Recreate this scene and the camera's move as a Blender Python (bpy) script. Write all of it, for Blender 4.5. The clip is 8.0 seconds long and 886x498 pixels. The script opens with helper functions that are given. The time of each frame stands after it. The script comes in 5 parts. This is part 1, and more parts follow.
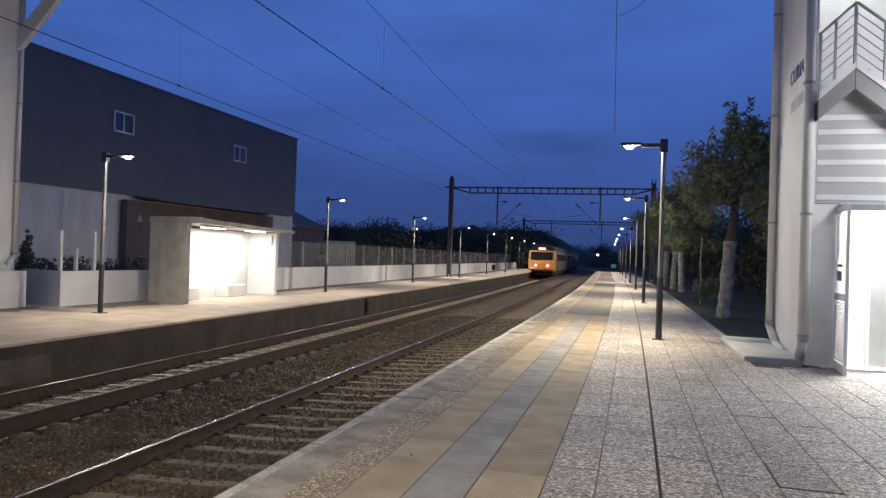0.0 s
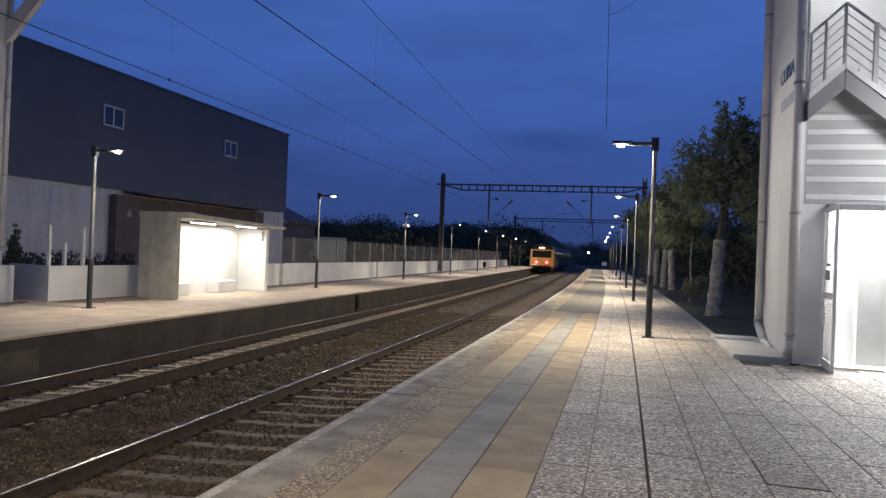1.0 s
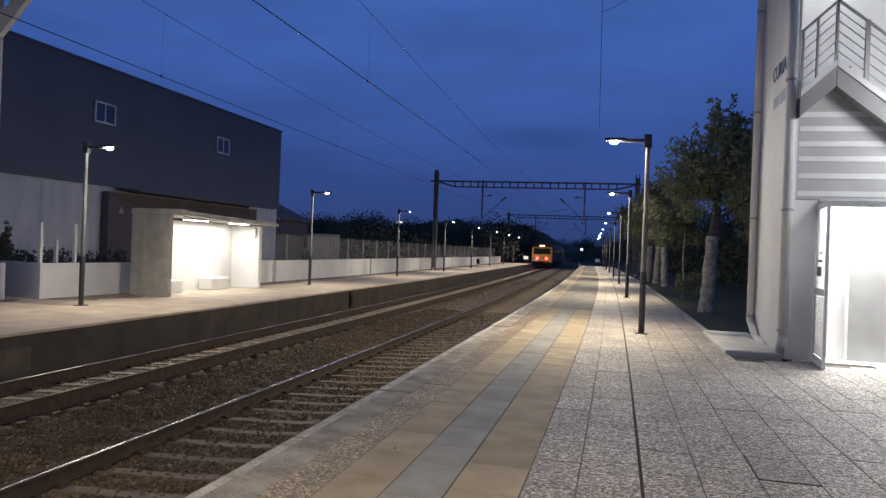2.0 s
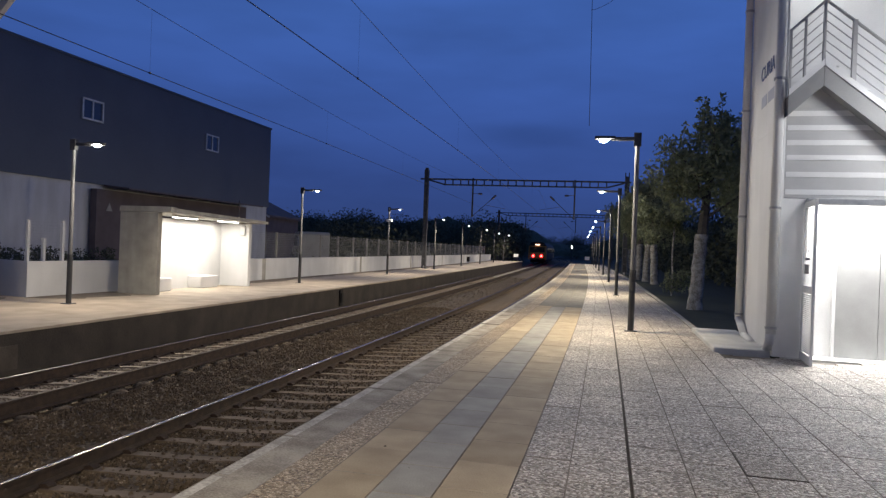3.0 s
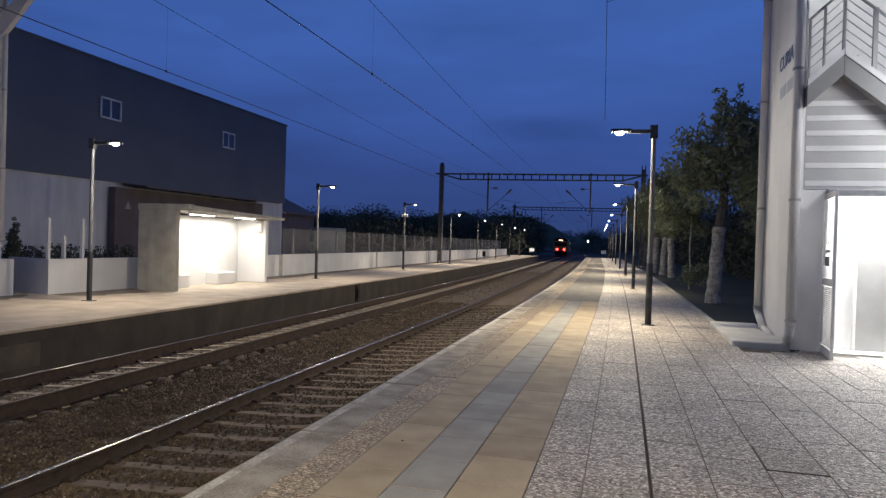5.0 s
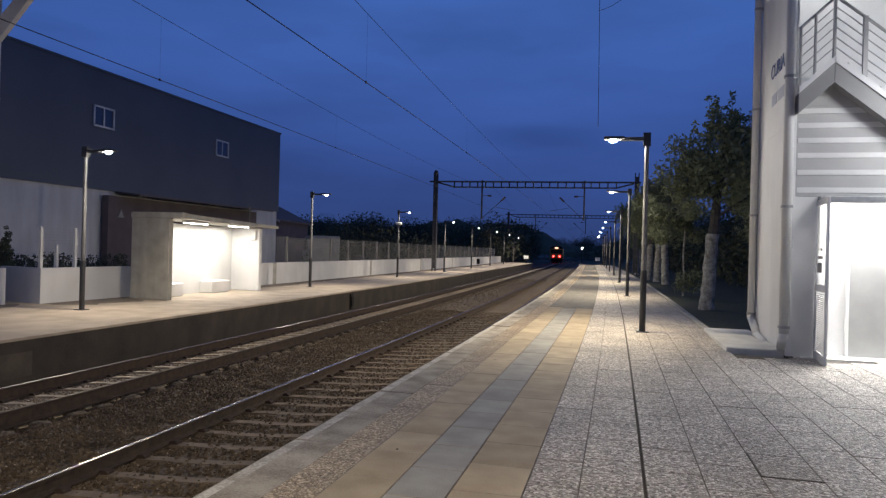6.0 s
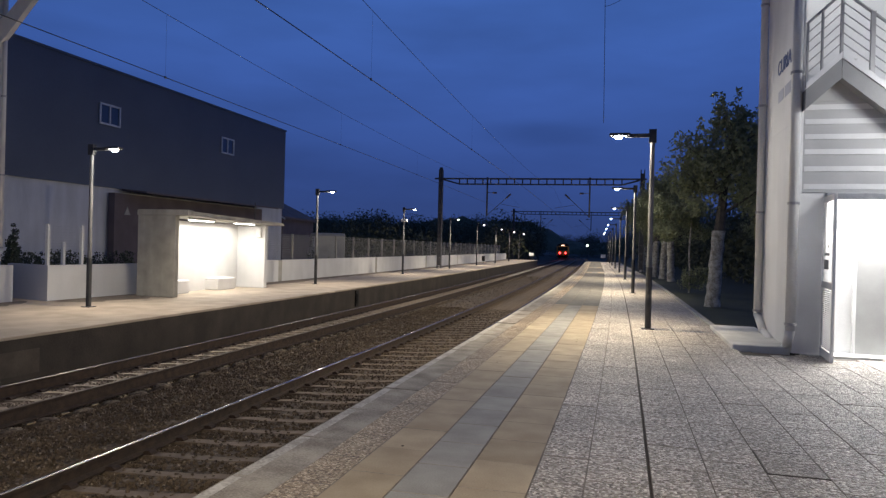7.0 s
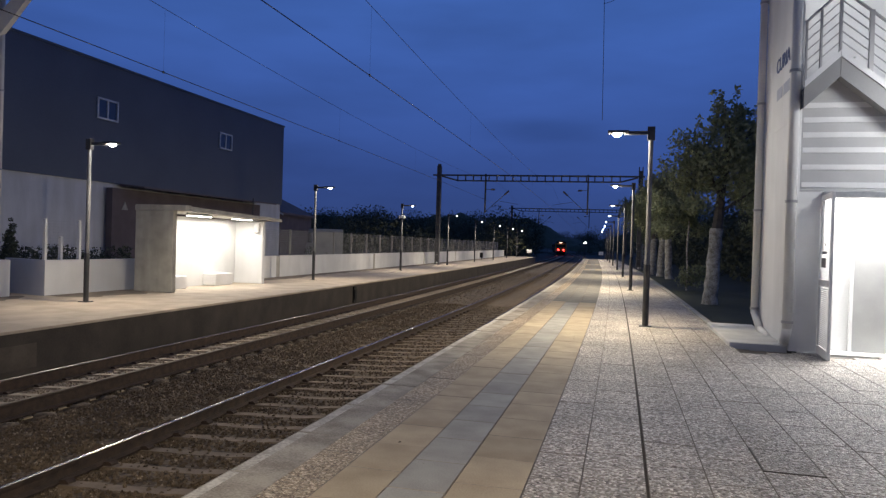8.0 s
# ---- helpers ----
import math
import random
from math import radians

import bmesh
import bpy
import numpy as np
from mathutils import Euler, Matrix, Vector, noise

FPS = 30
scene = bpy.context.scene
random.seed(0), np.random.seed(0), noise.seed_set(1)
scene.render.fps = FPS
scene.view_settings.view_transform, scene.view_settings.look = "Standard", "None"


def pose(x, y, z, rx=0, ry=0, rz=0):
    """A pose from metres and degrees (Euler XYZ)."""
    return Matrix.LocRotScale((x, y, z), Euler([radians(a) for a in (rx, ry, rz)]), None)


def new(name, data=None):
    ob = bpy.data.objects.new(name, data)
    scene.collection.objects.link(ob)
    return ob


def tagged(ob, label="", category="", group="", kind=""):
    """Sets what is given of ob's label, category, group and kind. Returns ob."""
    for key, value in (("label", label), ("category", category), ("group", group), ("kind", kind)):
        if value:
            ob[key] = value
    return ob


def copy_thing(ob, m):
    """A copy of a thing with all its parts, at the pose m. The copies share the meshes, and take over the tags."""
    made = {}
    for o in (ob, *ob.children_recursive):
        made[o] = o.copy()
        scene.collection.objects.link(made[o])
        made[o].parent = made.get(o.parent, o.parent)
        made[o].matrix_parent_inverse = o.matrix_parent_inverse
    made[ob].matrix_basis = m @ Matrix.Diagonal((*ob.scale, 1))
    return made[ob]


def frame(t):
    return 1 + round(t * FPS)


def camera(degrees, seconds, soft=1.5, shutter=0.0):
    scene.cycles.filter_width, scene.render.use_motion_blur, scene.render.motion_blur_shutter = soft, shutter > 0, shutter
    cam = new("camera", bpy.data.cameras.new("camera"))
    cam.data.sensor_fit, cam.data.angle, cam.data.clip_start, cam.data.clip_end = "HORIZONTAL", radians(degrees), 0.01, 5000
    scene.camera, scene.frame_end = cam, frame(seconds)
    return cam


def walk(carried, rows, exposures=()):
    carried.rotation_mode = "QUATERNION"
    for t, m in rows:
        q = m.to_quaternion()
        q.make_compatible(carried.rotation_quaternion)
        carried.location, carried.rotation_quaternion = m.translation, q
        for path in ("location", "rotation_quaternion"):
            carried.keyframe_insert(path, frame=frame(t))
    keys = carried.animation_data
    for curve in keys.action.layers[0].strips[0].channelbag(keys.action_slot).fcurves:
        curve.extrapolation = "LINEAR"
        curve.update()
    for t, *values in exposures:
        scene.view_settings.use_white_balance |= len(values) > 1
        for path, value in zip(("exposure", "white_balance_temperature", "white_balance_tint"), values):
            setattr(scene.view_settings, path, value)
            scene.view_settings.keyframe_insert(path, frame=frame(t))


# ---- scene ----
cam = camera(65.0, 8.0, soft=1.35)
EYE = (0.0, 0.0, 1.5)
PATH = [(0.0, 90.493, -1.845, 15.576), (0.2, 90.51, -1.805, 14.932), (0.5, 90.509, -1.882, 15.189), (0.7, 90.336, -2.001, 14.728),
        (1.0, 90.263, -2.192, 14.845), (1.2, 90.258, -2.208, 14.717), (2.3, 89.912, -2.099, 13.838), (2.5, 89.886, -2.212, 13.229),
        (2.7, 90.01, -2.053, 13.103), (3.0, 89.879, -2.137, 13.508), (3.2, 90.195, -2.043, 13.976), (3.5, 89.871, -1.97, 14.108),
        (3.7, 89.582, -1.841, 14.431), (4.0, 89.548, -1.893, 14.71), (4.2, 89.537, -1.914, 14.942), (4.5, 89.535, -1.778, 14.862),
        (4.7, 89.404, -1.689, 14.965), (5.8, 89.748, -1.716, 14.034), (6.0, 90.057, -1.51, 14.321), (6.2, 90.013, -1.395, 14.405),
        (6.5, 90.179, -1.55, 14.329), (6.7, 90.063, -1.442, 14.689), (7.0, 89.804, -1.465, 14.75), (7.2, 89.575, -1.643, 14.617),
        (7.5, 89.628, -1.499, 14.512), (7.7, 89.459, -1.656, 14.539), (8.0, 89.521, -1.725, 14.587)]
walk(cam, [(t, pose(*EYE, rx, ry, rz)) for t, rx, ry, rz in PATH],
     [(0.0, 0.12), (0.5, 0.03), (1.0, -0.04), (2.5, -0.15), (4.5, -0.1), (6.5, -0.15), (8.0, -0.12)])

# ---- world: dusk sky ----
world = bpy.data.worlds.new("dusk")
scene.world = world
world.use_nodes = True
wn, wl = world.node_tree.nodes, world.node_tree.links
wn.clear()
w_out, w_bg = wn.new("ShaderNodeOutputWorld"), wn.new("ShaderNodeBackground")
w_tc, w_sep, w_ramp = wn.new("ShaderNodeTexCoord"), wn.new("ShaderNodeSeparateXYZ"), wn.new("ShaderNodeValToRGB")
w_map, w_noise, w_cr, w_mix = wn.new("ShaderNodeMapping"), wn.new("ShaderNodeTexNoise"), wn.new("ShaderNodeValToRGB"), wn.new("ShaderNodeMixRGB")
wl.new(w_tc.outputs["Generated"], w_sep.inputs[0])
wl.new(w_sep.outputs["Z"], w_ramp.inputs[0])
el = w_ramp.color_ramp.elements
el[0].position, el[0].color = 0.0, (0.023, 0.042, 0.134, 1)
el[1].position, el[1].color = 0.40, (0.041, 0.105, 0.352, 1)
mid = el.new(0.1)
mid.color = (0.028, 0.059, 0.21, 1)
mid2 = el.new(0.22)
mid2.color = (0.036, 0.085, 0.30, 1)
mid3 = el.new(0.62)
mid3.color = (0.022, 0.05, 0.15, 1)
w_map.inputs["Scale"].default_value = (2.2, 2.2, 9.0)
wl.new(w_tc.outputs["Generated"], w_map.inputs[0])
wl.new(w_map.outputs[0], w_noise.inputs["Vector"])
w_noise.inputs["Scale"].default_value, w_noise.inputs["Detail"].default_value = 1.6, 4.0
w_cr.color_ramp.elements[0].position, w_cr.color_ramp.elements[0].color = 0.3, (0.86, 0.85, 0.84, 1)
w_cr.color_ramp.elements[1].position, w_cr.color_ramp.elements[1].color = 0.62, (1.05, 1.05, 1.05, 1)
wl.new(w_noise.outputs["Fac"], w_cr.inputs[0])
w_mix.blend_type = "MULTIPLY"
w_mix.inputs[0].default_value = 1.0
wl.new(w_ramp.outputs[0], w_mix.inputs[1])
wl.new(w_cr.outputs[0], w_mix.inputs[2])
# the afterglow side is the brighter half of the sky
w_dot, w_side, w_mul = wn.new("ShaderNodeVectorMath"), wn.new("ShaderNodeMapRange"), wn.new("ShaderNodeMixRGB")
w_dot.operation = "DOT_PRODUCT"
w_dot.inputs[1].default_value = (0.15, 0.989, 0.0)
wl.new(w_tc.outputs["Generated"], w_dot.inputs[0])
w_side.interpolation_type = "SMOOTHSTEP"
w_side.inputs[1].default_value, w_side.inputs[2].default_value = -0.4, 1.05
w_side.inputs[3].default_value, w_side.inputs[4].default_value = 0.55, 1.0
wl.new(w_dot.outputs["Value"], w_side.inputs[0])
w_mul.blend_type = "MULTIPLY"
w_mul.inputs[0].default_value = 1.0
wl.new(w_mix.outputs[0], w_mul.inputs[1])
wl.new(w_side.outputs[0], w_mul.inputs[2])
# one low bank of darker cloud over the end of the line
w_sub, w_scl, w_len, w_cl, w_fin = wn.new("ShaderNodeVectorMath"), wn.new("ShaderNodeVectorMath"), wn.new("ShaderNodeVectorMath"), wn.new("ShaderNodeMapRange"), wn.new("ShaderNodeMixRGB")
w_sub.operation, w_scl.operation, w_len.operation = "SUBTRACT", "MULTIPLY", "LENGTH"
w_sub.inputs[1].default_value = (-0.117, 0.98, 0.162)
w_scl.inputs[1].default_value = (9.0, 1.0, 42.0)
wl.new(w_tc.outputs["Generated"], w_sub.inputs[0])
wl.new(w_sub.outputs[0], w_scl.inputs[0])
wl.new(w_scl.outputs[0], w_len.inputs[0])
w_cl.interpolation_type = "SMOOTHSTEP"
w_cl.inputs[1].default_value, w_cl.inputs[2].default_value = 0.1, 1.15
w_cl.inputs[3].default_value, w_cl.inputs[4].default_value = 0.78, 1.0
wl.new(w_len.outputs["Value"], w_cl.inputs[0])
w_fin.blend_type = "MULTIPLY"
w_fin.inputs[0].default_value = 1.0
wl.new(w_mul.outputs[0], w_fin.inputs[1])
wl.new(w_cl.outputs[0], w_fin.inputs[2])
wl.new(w_fin.outputs[0], w_bg.inputs["Color"])
w_bg.inputs["Strength"].default_value = 1.4
wl.new(w_bg.outputs[0], w_out.inputs[0])

LAMP_W = 1250.0        # each platform lamp
FAR_LAMP_W = 1050.0

# ---- the line: an easy left curve that runs out straight ----
RAD, S_STRAIGHT = 1352.7, 55.0


S_BEND = 130.0


def heading(s):
    return (min(s, S_STRAIGHT) + max(0.0, s - S_BEND)) / RAD


def cv(s, u, z):
    """A place by metres along the line, metres to its right, and height."""
    a = heading(s)
    k, b = min(s, S_STRAIGHT), max(0.0, s - S_BEND)
    h, d = k / RAD, s - k - b
    x = RAD * math.cos(h) - RAD - d * math.sin(h) + RAD * (math.cos(a) - math.cos(h)) * (b > 0)
    y = RAD * math.sin(h) + d * math.cos(h) + RAD * (math.sin(a) - math.sin(h)) * (b > 0)
    return Vector((x + u * math.cos(a), y + u * math.sin(a), z))


def at(s, u, z, turn=0.0):
    p = cv(s, u, z)
    return pose(p.x, p.y, p.z, 0, 0, math.degrees(heading(s)) + turn)


# ---- materials ----
def mat(name, a, b=None, rough=0.8, metal=0.0, scale=6.0, fine=60.0, bump=0.15, fine_mix=0.35, spec=0.5, rnd=0.0, glow=0.0, stain=0.0):
    m = bpy.data.materials.new(name)
    m.use_nodes = True
    n, l = m.node_tree.nodes, m.node_tree.links
    bs = n["Principled BSDF"]
    b = b or tuple(c * 0.7 for c in a)
    tc = n.new("ShaderNodeTexCoord")
    n1, n2 = n.new("ShaderNodeTexNoise"), n.new("ShaderNodeTexNoise")
    for nd, sc, de in ((n1, scale, 5.0), (n2, fine, 3.0)):
        l.new(tc.outputs["Object"], nd.inputs["Vector"])
        nd.inputs["Scale"].default_value, nd.inputs["Detail"].default_value = sc, de
    fm = n.new("ShaderNodeMath")
    fm.operation = "MULTIPLY_ADD"
    fm.inputs[1].default_value, fm.inputs[2].default_value = fine_mix, -0.5 * fine_mix
    l.new(n2.outputs["Fac"], fm.inputs[0])
    ad = n.new("ShaderNodeMath")
    ad.operation = "ADD"
    l.new(n1.outputs["Fac"], ad.inputs[0])
    l.new(fm.outputs[0], ad.inputs[1])
    cr = n.new("ShaderNodeValToRGB")
    cr.color_ramp.elements[0].position, cr.color_ramp.elements[1].position = 0.32, 0.68
    cr.color_ramp.elements[0].color, cr.color_ramp.elements[1].color = (*b, 1), (*a, 1)
    l.new(ad.outputs[0], cr.inputs[0])
    col = cr.outputs[0]
    if rnd:
        oi = n.new("ShaderNodeObjectInfo")
        geo = n.new("ShaderNodeNewGeometry")
        sm = n.new("ShaderNodeMath")
        sm.operation = "ADD"
        l.new(oi.outputs["Random"], sm.inputs[0])
        l.new(geo.outputs["Random Per Island"], sm.inputs[1])
        fr = n.new("ShaderNodeMath")
        fr.operation = "FRACT"
        l.new(sm.outputs[0], fr.inputs[0])
        mr = n.new("ShaderNodeMapRange")
        mr.inputs[3].default_value, mr.inputs[4].default_value = 1 - rnd, 1 + rnd
        l.new(fr.outputs[0], mr.inputs[0])
        hs = n.new("ShaderNodeHueSaturation")
        l.new(mr.outputs[0], hs.inputs["Value"])
        l.new(col, hs.inputs["Color"])
        col = hs.outputs[0]
    if stain:
        n3 = n.new("ShaderNodeTexNoise")
        mp = n.new("ShaderNodeMapping")
        mp.inputs["Scale"].default_value = (1.0, 1.0, 0.18)
        l.new(tc.outputs["Object"], mp.inputs[0])
        l.new(mp.outputs[0], n3.inputs["Vector"])
        n3.inputs["Scale"].default_value, n3.inputs["Detail"].default_value = 1.7, 6.0
        r3 = n.new("ShaderNodeValToRGB")
        r3.color_ramp.elements[0].position, r3.color_ramp.elements[1].position = 0.38, 0.62
        r3.color_ramp.elements[0].color, r3.color_ramp.elements[1].color = (1 - stain, 1 - stain, 1 - stain * 1.1, 1), (1, 1, 1, 1)
        l.new(n3.outputs["Fac"], r3.inputs[0])
        mx = n.new("ShaderNodeMixRGB")
        mx.blend_type = "MULTIPLY"
        mx.inputs[0].default_value = 1.0
        l.new(col, mx.inputs[1])
        l.new(r3.outputs[0], mx.inputs[2])
        col = mx.outputs[0]
    l.new(col, bs.inputs["Base Color"])
    bs.inputs["Roughness"].default_value, bs.inputs["Metallic"].default_value = rough, metal
    bs.inputs["Specular IOR Level"].default_value = spec
    if bump:
        bp = n.new("ShaderNodeBump")
        bp.inputs["Strength"].default_value, bp.inputs["Distance"].default_value = bump, 0.02
        l.new(n2.outputs["Fac"], bp.inputs["Height"])
        l.new(bp.outputs[0], bs.inputs["Normal"])
    if glow:
        bs.inputs["Emission Color"].default_value, bs.inputs["Emission Strength"].default_value = (*a, 1), glow
    return m


def pebble_mat(name, cols, scale, rough=0.5, bump=1.0, rnd=0.0, sheet=(0.75, 1.1)):
    """Washed aggregate: cells of several stone colours in a grey matrix."""
    m = bpy.data.materials.new(name)
    m.use_nodes = True
    n, l = m.node_tree.nodes, m.node_tree.links
    bs = n["Principled BSDF"]
    tc, vo, cr = n.new("ShaderNodeTexCoord"), n.new("ShaderNodeTexVoronoi"), n.new("ShaderNodeValToRGB")
    l.new(tc.outputs["Object"], vo.inputs["Vector"])
    vo.inputs["Scale"].default_value = scale
    sp = n.new("ShaderNodeSeparateColor")
    l.new(vo.outputs["Color"], sp.inputs[0])
    l.new(sp.outputs[0], cr.inputs[0])
    e = cr.color_ramp.elements
    for i, c in enumerate(cols):
        k = e[i] if i < 2 else e.new(0.5)
        k.color = (*c, 1)
    for i in range(len(cols)):
        e[i].position = i / (len(cols) - 1)
    big = n.new("ShaderNodeTexNoise")
    l.new(tc.outputs["Object"], big.inputs["Vector"])
    big.inputs["Scale"].default_value, big.inputs["Detail"].default_value = 1.3, 5.0
    mr = n.new("ShaderNodeMapRange")
    mr.inputs[1].default_value, mr.inputs[2].default_value = 0.3, 0.7
    mr.inputs[3].default_value, mr.inputs[4].default_value = sheet
    l.new(big.outputs["Fac"], mr.inputs[0])
    hs = n.new("ShaderNodeHueSaturation")
    l.new(mr.outputs[0], hs.inputs["Value"])
    l.new(cr.outputs[0], hs.inputs["Color"])
    col = hs.outputs[0]
    if rnd:
        oi, geo = n.new("ShaderNodeObjectInfo"), n.new("ShaderNodeNewGeometry")
        sm, fr, m2 = n.new("ShaderNodeMath"), n.new("ShaderNodeMath"), n.new("ShaderNodeMapRange")
        sm.operation, fr.operation = "ADD", "FRACT"
        l.new(oi.outputs["Random"], sm.inputs[0])
        l.new(geo.outputs["Random Per Island"], sm.inputs[1])
        l.new(sm.outputs[0], fr.inputs[0])
        m2.inputs[3].default_value, m2.inputs[4].default_value = 1 - rnd, 1 + rnd
        l.new(fr.outputs[0], m2.inputs[0])
        h2 = n.new("ShaderNodeHueSaturation")
        l.new(m2.outputs[0], h2.inputs["Value"])
        l.new(col, h2.inputs["Color"])
        col = h2.outputs[0]
    l.new(col, bs.inputs["Base Color"])
    bs.inputs["Roughness"].default_value = rough
    bp = n.new("ShaderNodeBump")
    bp.inputs["Strength"].default_value, bp.inputs["Distance"].default_value = bump, 0.018
    bp.invert = True
    l.new(vo.outputs["Distance"], bp.inputs["Height"])
    l.new(bp.outputs[0], bs.inputs["Normal"])
    return m


def glow_mat(name, c, strength):
    m = bpy.data.materials.new(name)
    m.use_nodes = True
    bs = m.node_tree.nodes["Principled BSDF"]
    bs.inputs["Base Color"].default_value = (*c, 1)
    bs.inputs["Emission Color"].default_value, bs.inputs["Emission Strength"].default_value = (*c, 1), strength
    return m


def glass_mat(name, tint=(0.02, 0.025, 0.03), rough=0.06):
    m = bpy.data.materials.new(name)
    m.use_nodes = True
    bs = m.node_tree.nodes["Principled BSDF"]
    bs.inputs["Base Color"].default_value, bs.inputs["Roughness"].default_value = (*tint, 1), rough
    bs.inputs["Specular IOR Level"].default_value = 0.8
    return m


M_white = mat("white_render", (0.76, 0.76, 0.76), (0.66, 0.66, 0.66), rough=0.85, scale=0.9, fine=40, bump=0.1, stain=0.06)
M_tower = mat("tower_paint", (0.8, 0.8, 0.79), (0.71, 0.71, 0.7), rough=0.7, scale=0.8, fine=30, bump=0.05, stain=0.1)
M_conc = mat("concrete", (0.47, 0.45, 0.41), (0.33, 0.32, 0.29), scale=2.2, fine=50, bump=0.25, stain=0.25)
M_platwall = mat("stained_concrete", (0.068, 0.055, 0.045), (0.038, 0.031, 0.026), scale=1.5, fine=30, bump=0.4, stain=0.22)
M_coping = mat("coping_concrete", (0.42, 0.385, 0.335), (0.2, 0.178, 0.15), scale=3.2, fine=60, fine_mix=0.6, bump=0.45, rnd=0.1)
M_worn = mat("worn_white_line", (0.58, 0.56, 0.52), (0.33, 0.31, 0.28), scale=7, fine=40, fine_mix=0.9, bump=0.3)
M_pebble = pebble_mat("pebble_slab", [(0.09, 0.074, 0.06), (0.33, 0.285, 0.24), (0.46, 0.41, 0.355), (0.23, 0.19, 0.155), (0.98, 0.93, 0.86)], 56.0, rnd=0.07)
M_pebble_dark = pebble_mat("dark_pebble_cover", [(0.08, 0.066, 0.054), (0.28, 0.24, 0.2), (0.4, 0.355, 0.31), (0.2, 0.165, 0.135), (0.75, 0.7, 0.64)], 56.0)
M_pebble_tan = pebble_mat("tan_pebble_band", [(0.1, 0.07, 0.042), (0.3, 0.222, 0.142), (0.41, 0.318, 0.21), (0.2, 0.14, 0.085), (0.78, 0.67, 0.5)], 70.0, rnd=0.06)
M_yellow = mat("yellow_tactile", (0.43, 0.36, 0.262), (0.315, 0.257, 0.184), scale=3, fine=70, bump=0.25, rnd=0.1)
M_bluegrey = mat("blue_grey_tactile", (0.345, 0.342, 0.328), (0.25, 0.247, 0.236), scale=3, fine=70, bump=0.25, rnd=0.08)
M_patch = mat("grey_patch_slab", (0.2, 0.19, 0.175), (0.14, 0.135, 0.125), scale=3, fine=60, bump=0.3, rnd=0.08)
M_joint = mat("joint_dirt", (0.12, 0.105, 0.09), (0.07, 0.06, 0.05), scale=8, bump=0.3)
M_edge = mat("dirty_slab_edge", (0.31, 0.268, 0.225), (0.19, 0.162, 0.134), scale=8, bump=0.2)
M_plat_left = mat("platform_left_paving", (0.56, 0.465, 0.365), (0.42, 0.345, 0.27), scale=1.3, fine=45, bump=0.25, stain=0.15)
M_ballast = pebble_mat("ballast", [(0.043, 0.031, 0.021), (0.09, 0.065, 0.042), (0.142, 0.105, 0.072), (0.062, 0.044, 0.029), (0.2, 0.155, 0.11)], 22.0, rough=0.9, bump=1.0)
M_stone_p = mat("pale_ballast_stone", (0.34, 0.28, 0.22), (0.2, 0.16, 0.12), scale=3, fine=50, bump=0.3)
M_stone = mat("ballast_stone", (0.142, 0.103, 0.066), (0.068, 0.048, 0.031), scale=3, fine=50, bump=0.3, rnd=0.25)
M_palebal = pebble_mat("pale_ballast", [(0.17, 0.142, 0.112), (0.31, 0.262, 0.212), (0.4, 0.345, 0.285), (0.24, 0.198, 0.158), (0.5, 0.44, 0.37)], 20.0, rough=0.9, bump=0.8)
M_sleeper = mat("sleeper_concrete", (0.215, 0.165, 0.117), (0.135, 0.1, 0.07), scale=4, fine=60, bump=0.3, rnd=0.12)
M_rust = mat("rail_rust", (0.062, 0.039, 0.027), (0.03, 0.02, 0.015), rough=0.85, scale=9, fine=80, bump=0.3)
M_glintless = mat("glintless_rail_head", (0.16, 0.125, 0.095), (0.1, 0.078, 0.06), rough=0.6, metal=0.5, scale=5, fine=50, bump=0.05)
M_dusty_sleeper = mat("dusty_sleeper", (0.4, 0.335, 0.26), (0.27, 0.22, 0.165), scale=4, fine=60, bump=0.3, rnd=0.12)
M_patched = mat("patched_concrete", (0.105, 0.087, 0.068), (0.062, 0.051, 0.04), scale=2.5, fine=30, bump=0.3)
M_railtop = mat("rail_head_steel", (0.62, 0.56, 0.5), (0.44, 0.39, 0.34), rough=0.27, metal=1.0, scale=3, fine=50, bump=0.02)
M_pole = mat("dark_pole_paint", (0.05, 0.052, 0.055), (0.03, 0.031, 0.034), rough=0.4, scale=6, bump=0.05)
M_pole_lit = mat("lit_grey_pole_paint", (0.16, 0.16, 0.165), (0.12, 0.12, 0.124), rough=0.45, scale=6, bump=0.05)
M_galv = mat("galvanised", (0.45, 0.46, 0.47), (0.34, 0.35, 0.36), rough=0.45, metal=0.6, scale=8, bump=0.05)
M_gantry = mat("gantry_steel", (0.10, 0.10, 0.105), (0.06, 0.06, 0.065), rough=0.6, metal=0.2, scale=5)
M_wire = mat("wire", (0.035, 0.035, 0.04), rough=0.6, bump=0)
M_clad = mat("navy_cladding", (0.115, 0.134, 0.172), (0.095, 0.112, 0.146), rough=0.6, scale=0.3, fine=8, bump=0.05)
M_facade = mat("pale_facade", (0.76, 0.76, 0.77), (0.66, 0.66, 0.68), rough=0.85, scale=0.5, fine=20, stain=0.15)
M_dark = mat("dark_shed", (0.17, 0.135, 0.135), (0.125, 0.098, 0.098), rough=0.75, scale=1.0)
M_winframe = mat("window_frame", (0.85, 0.86, 0.88), rough=0.5, bump=0)
M_cabglass = glass_mat("cab_glass", (0.012, 0.012, 0.014), 0.25)
M_cabglass.node_tree.nodes["Principled BSDF"].inputs["Specular IOR Level"].default_value = 0.25
M_glass = glass_mat("dark_glass", (0.045, 0.06, 0.1), 0.08)
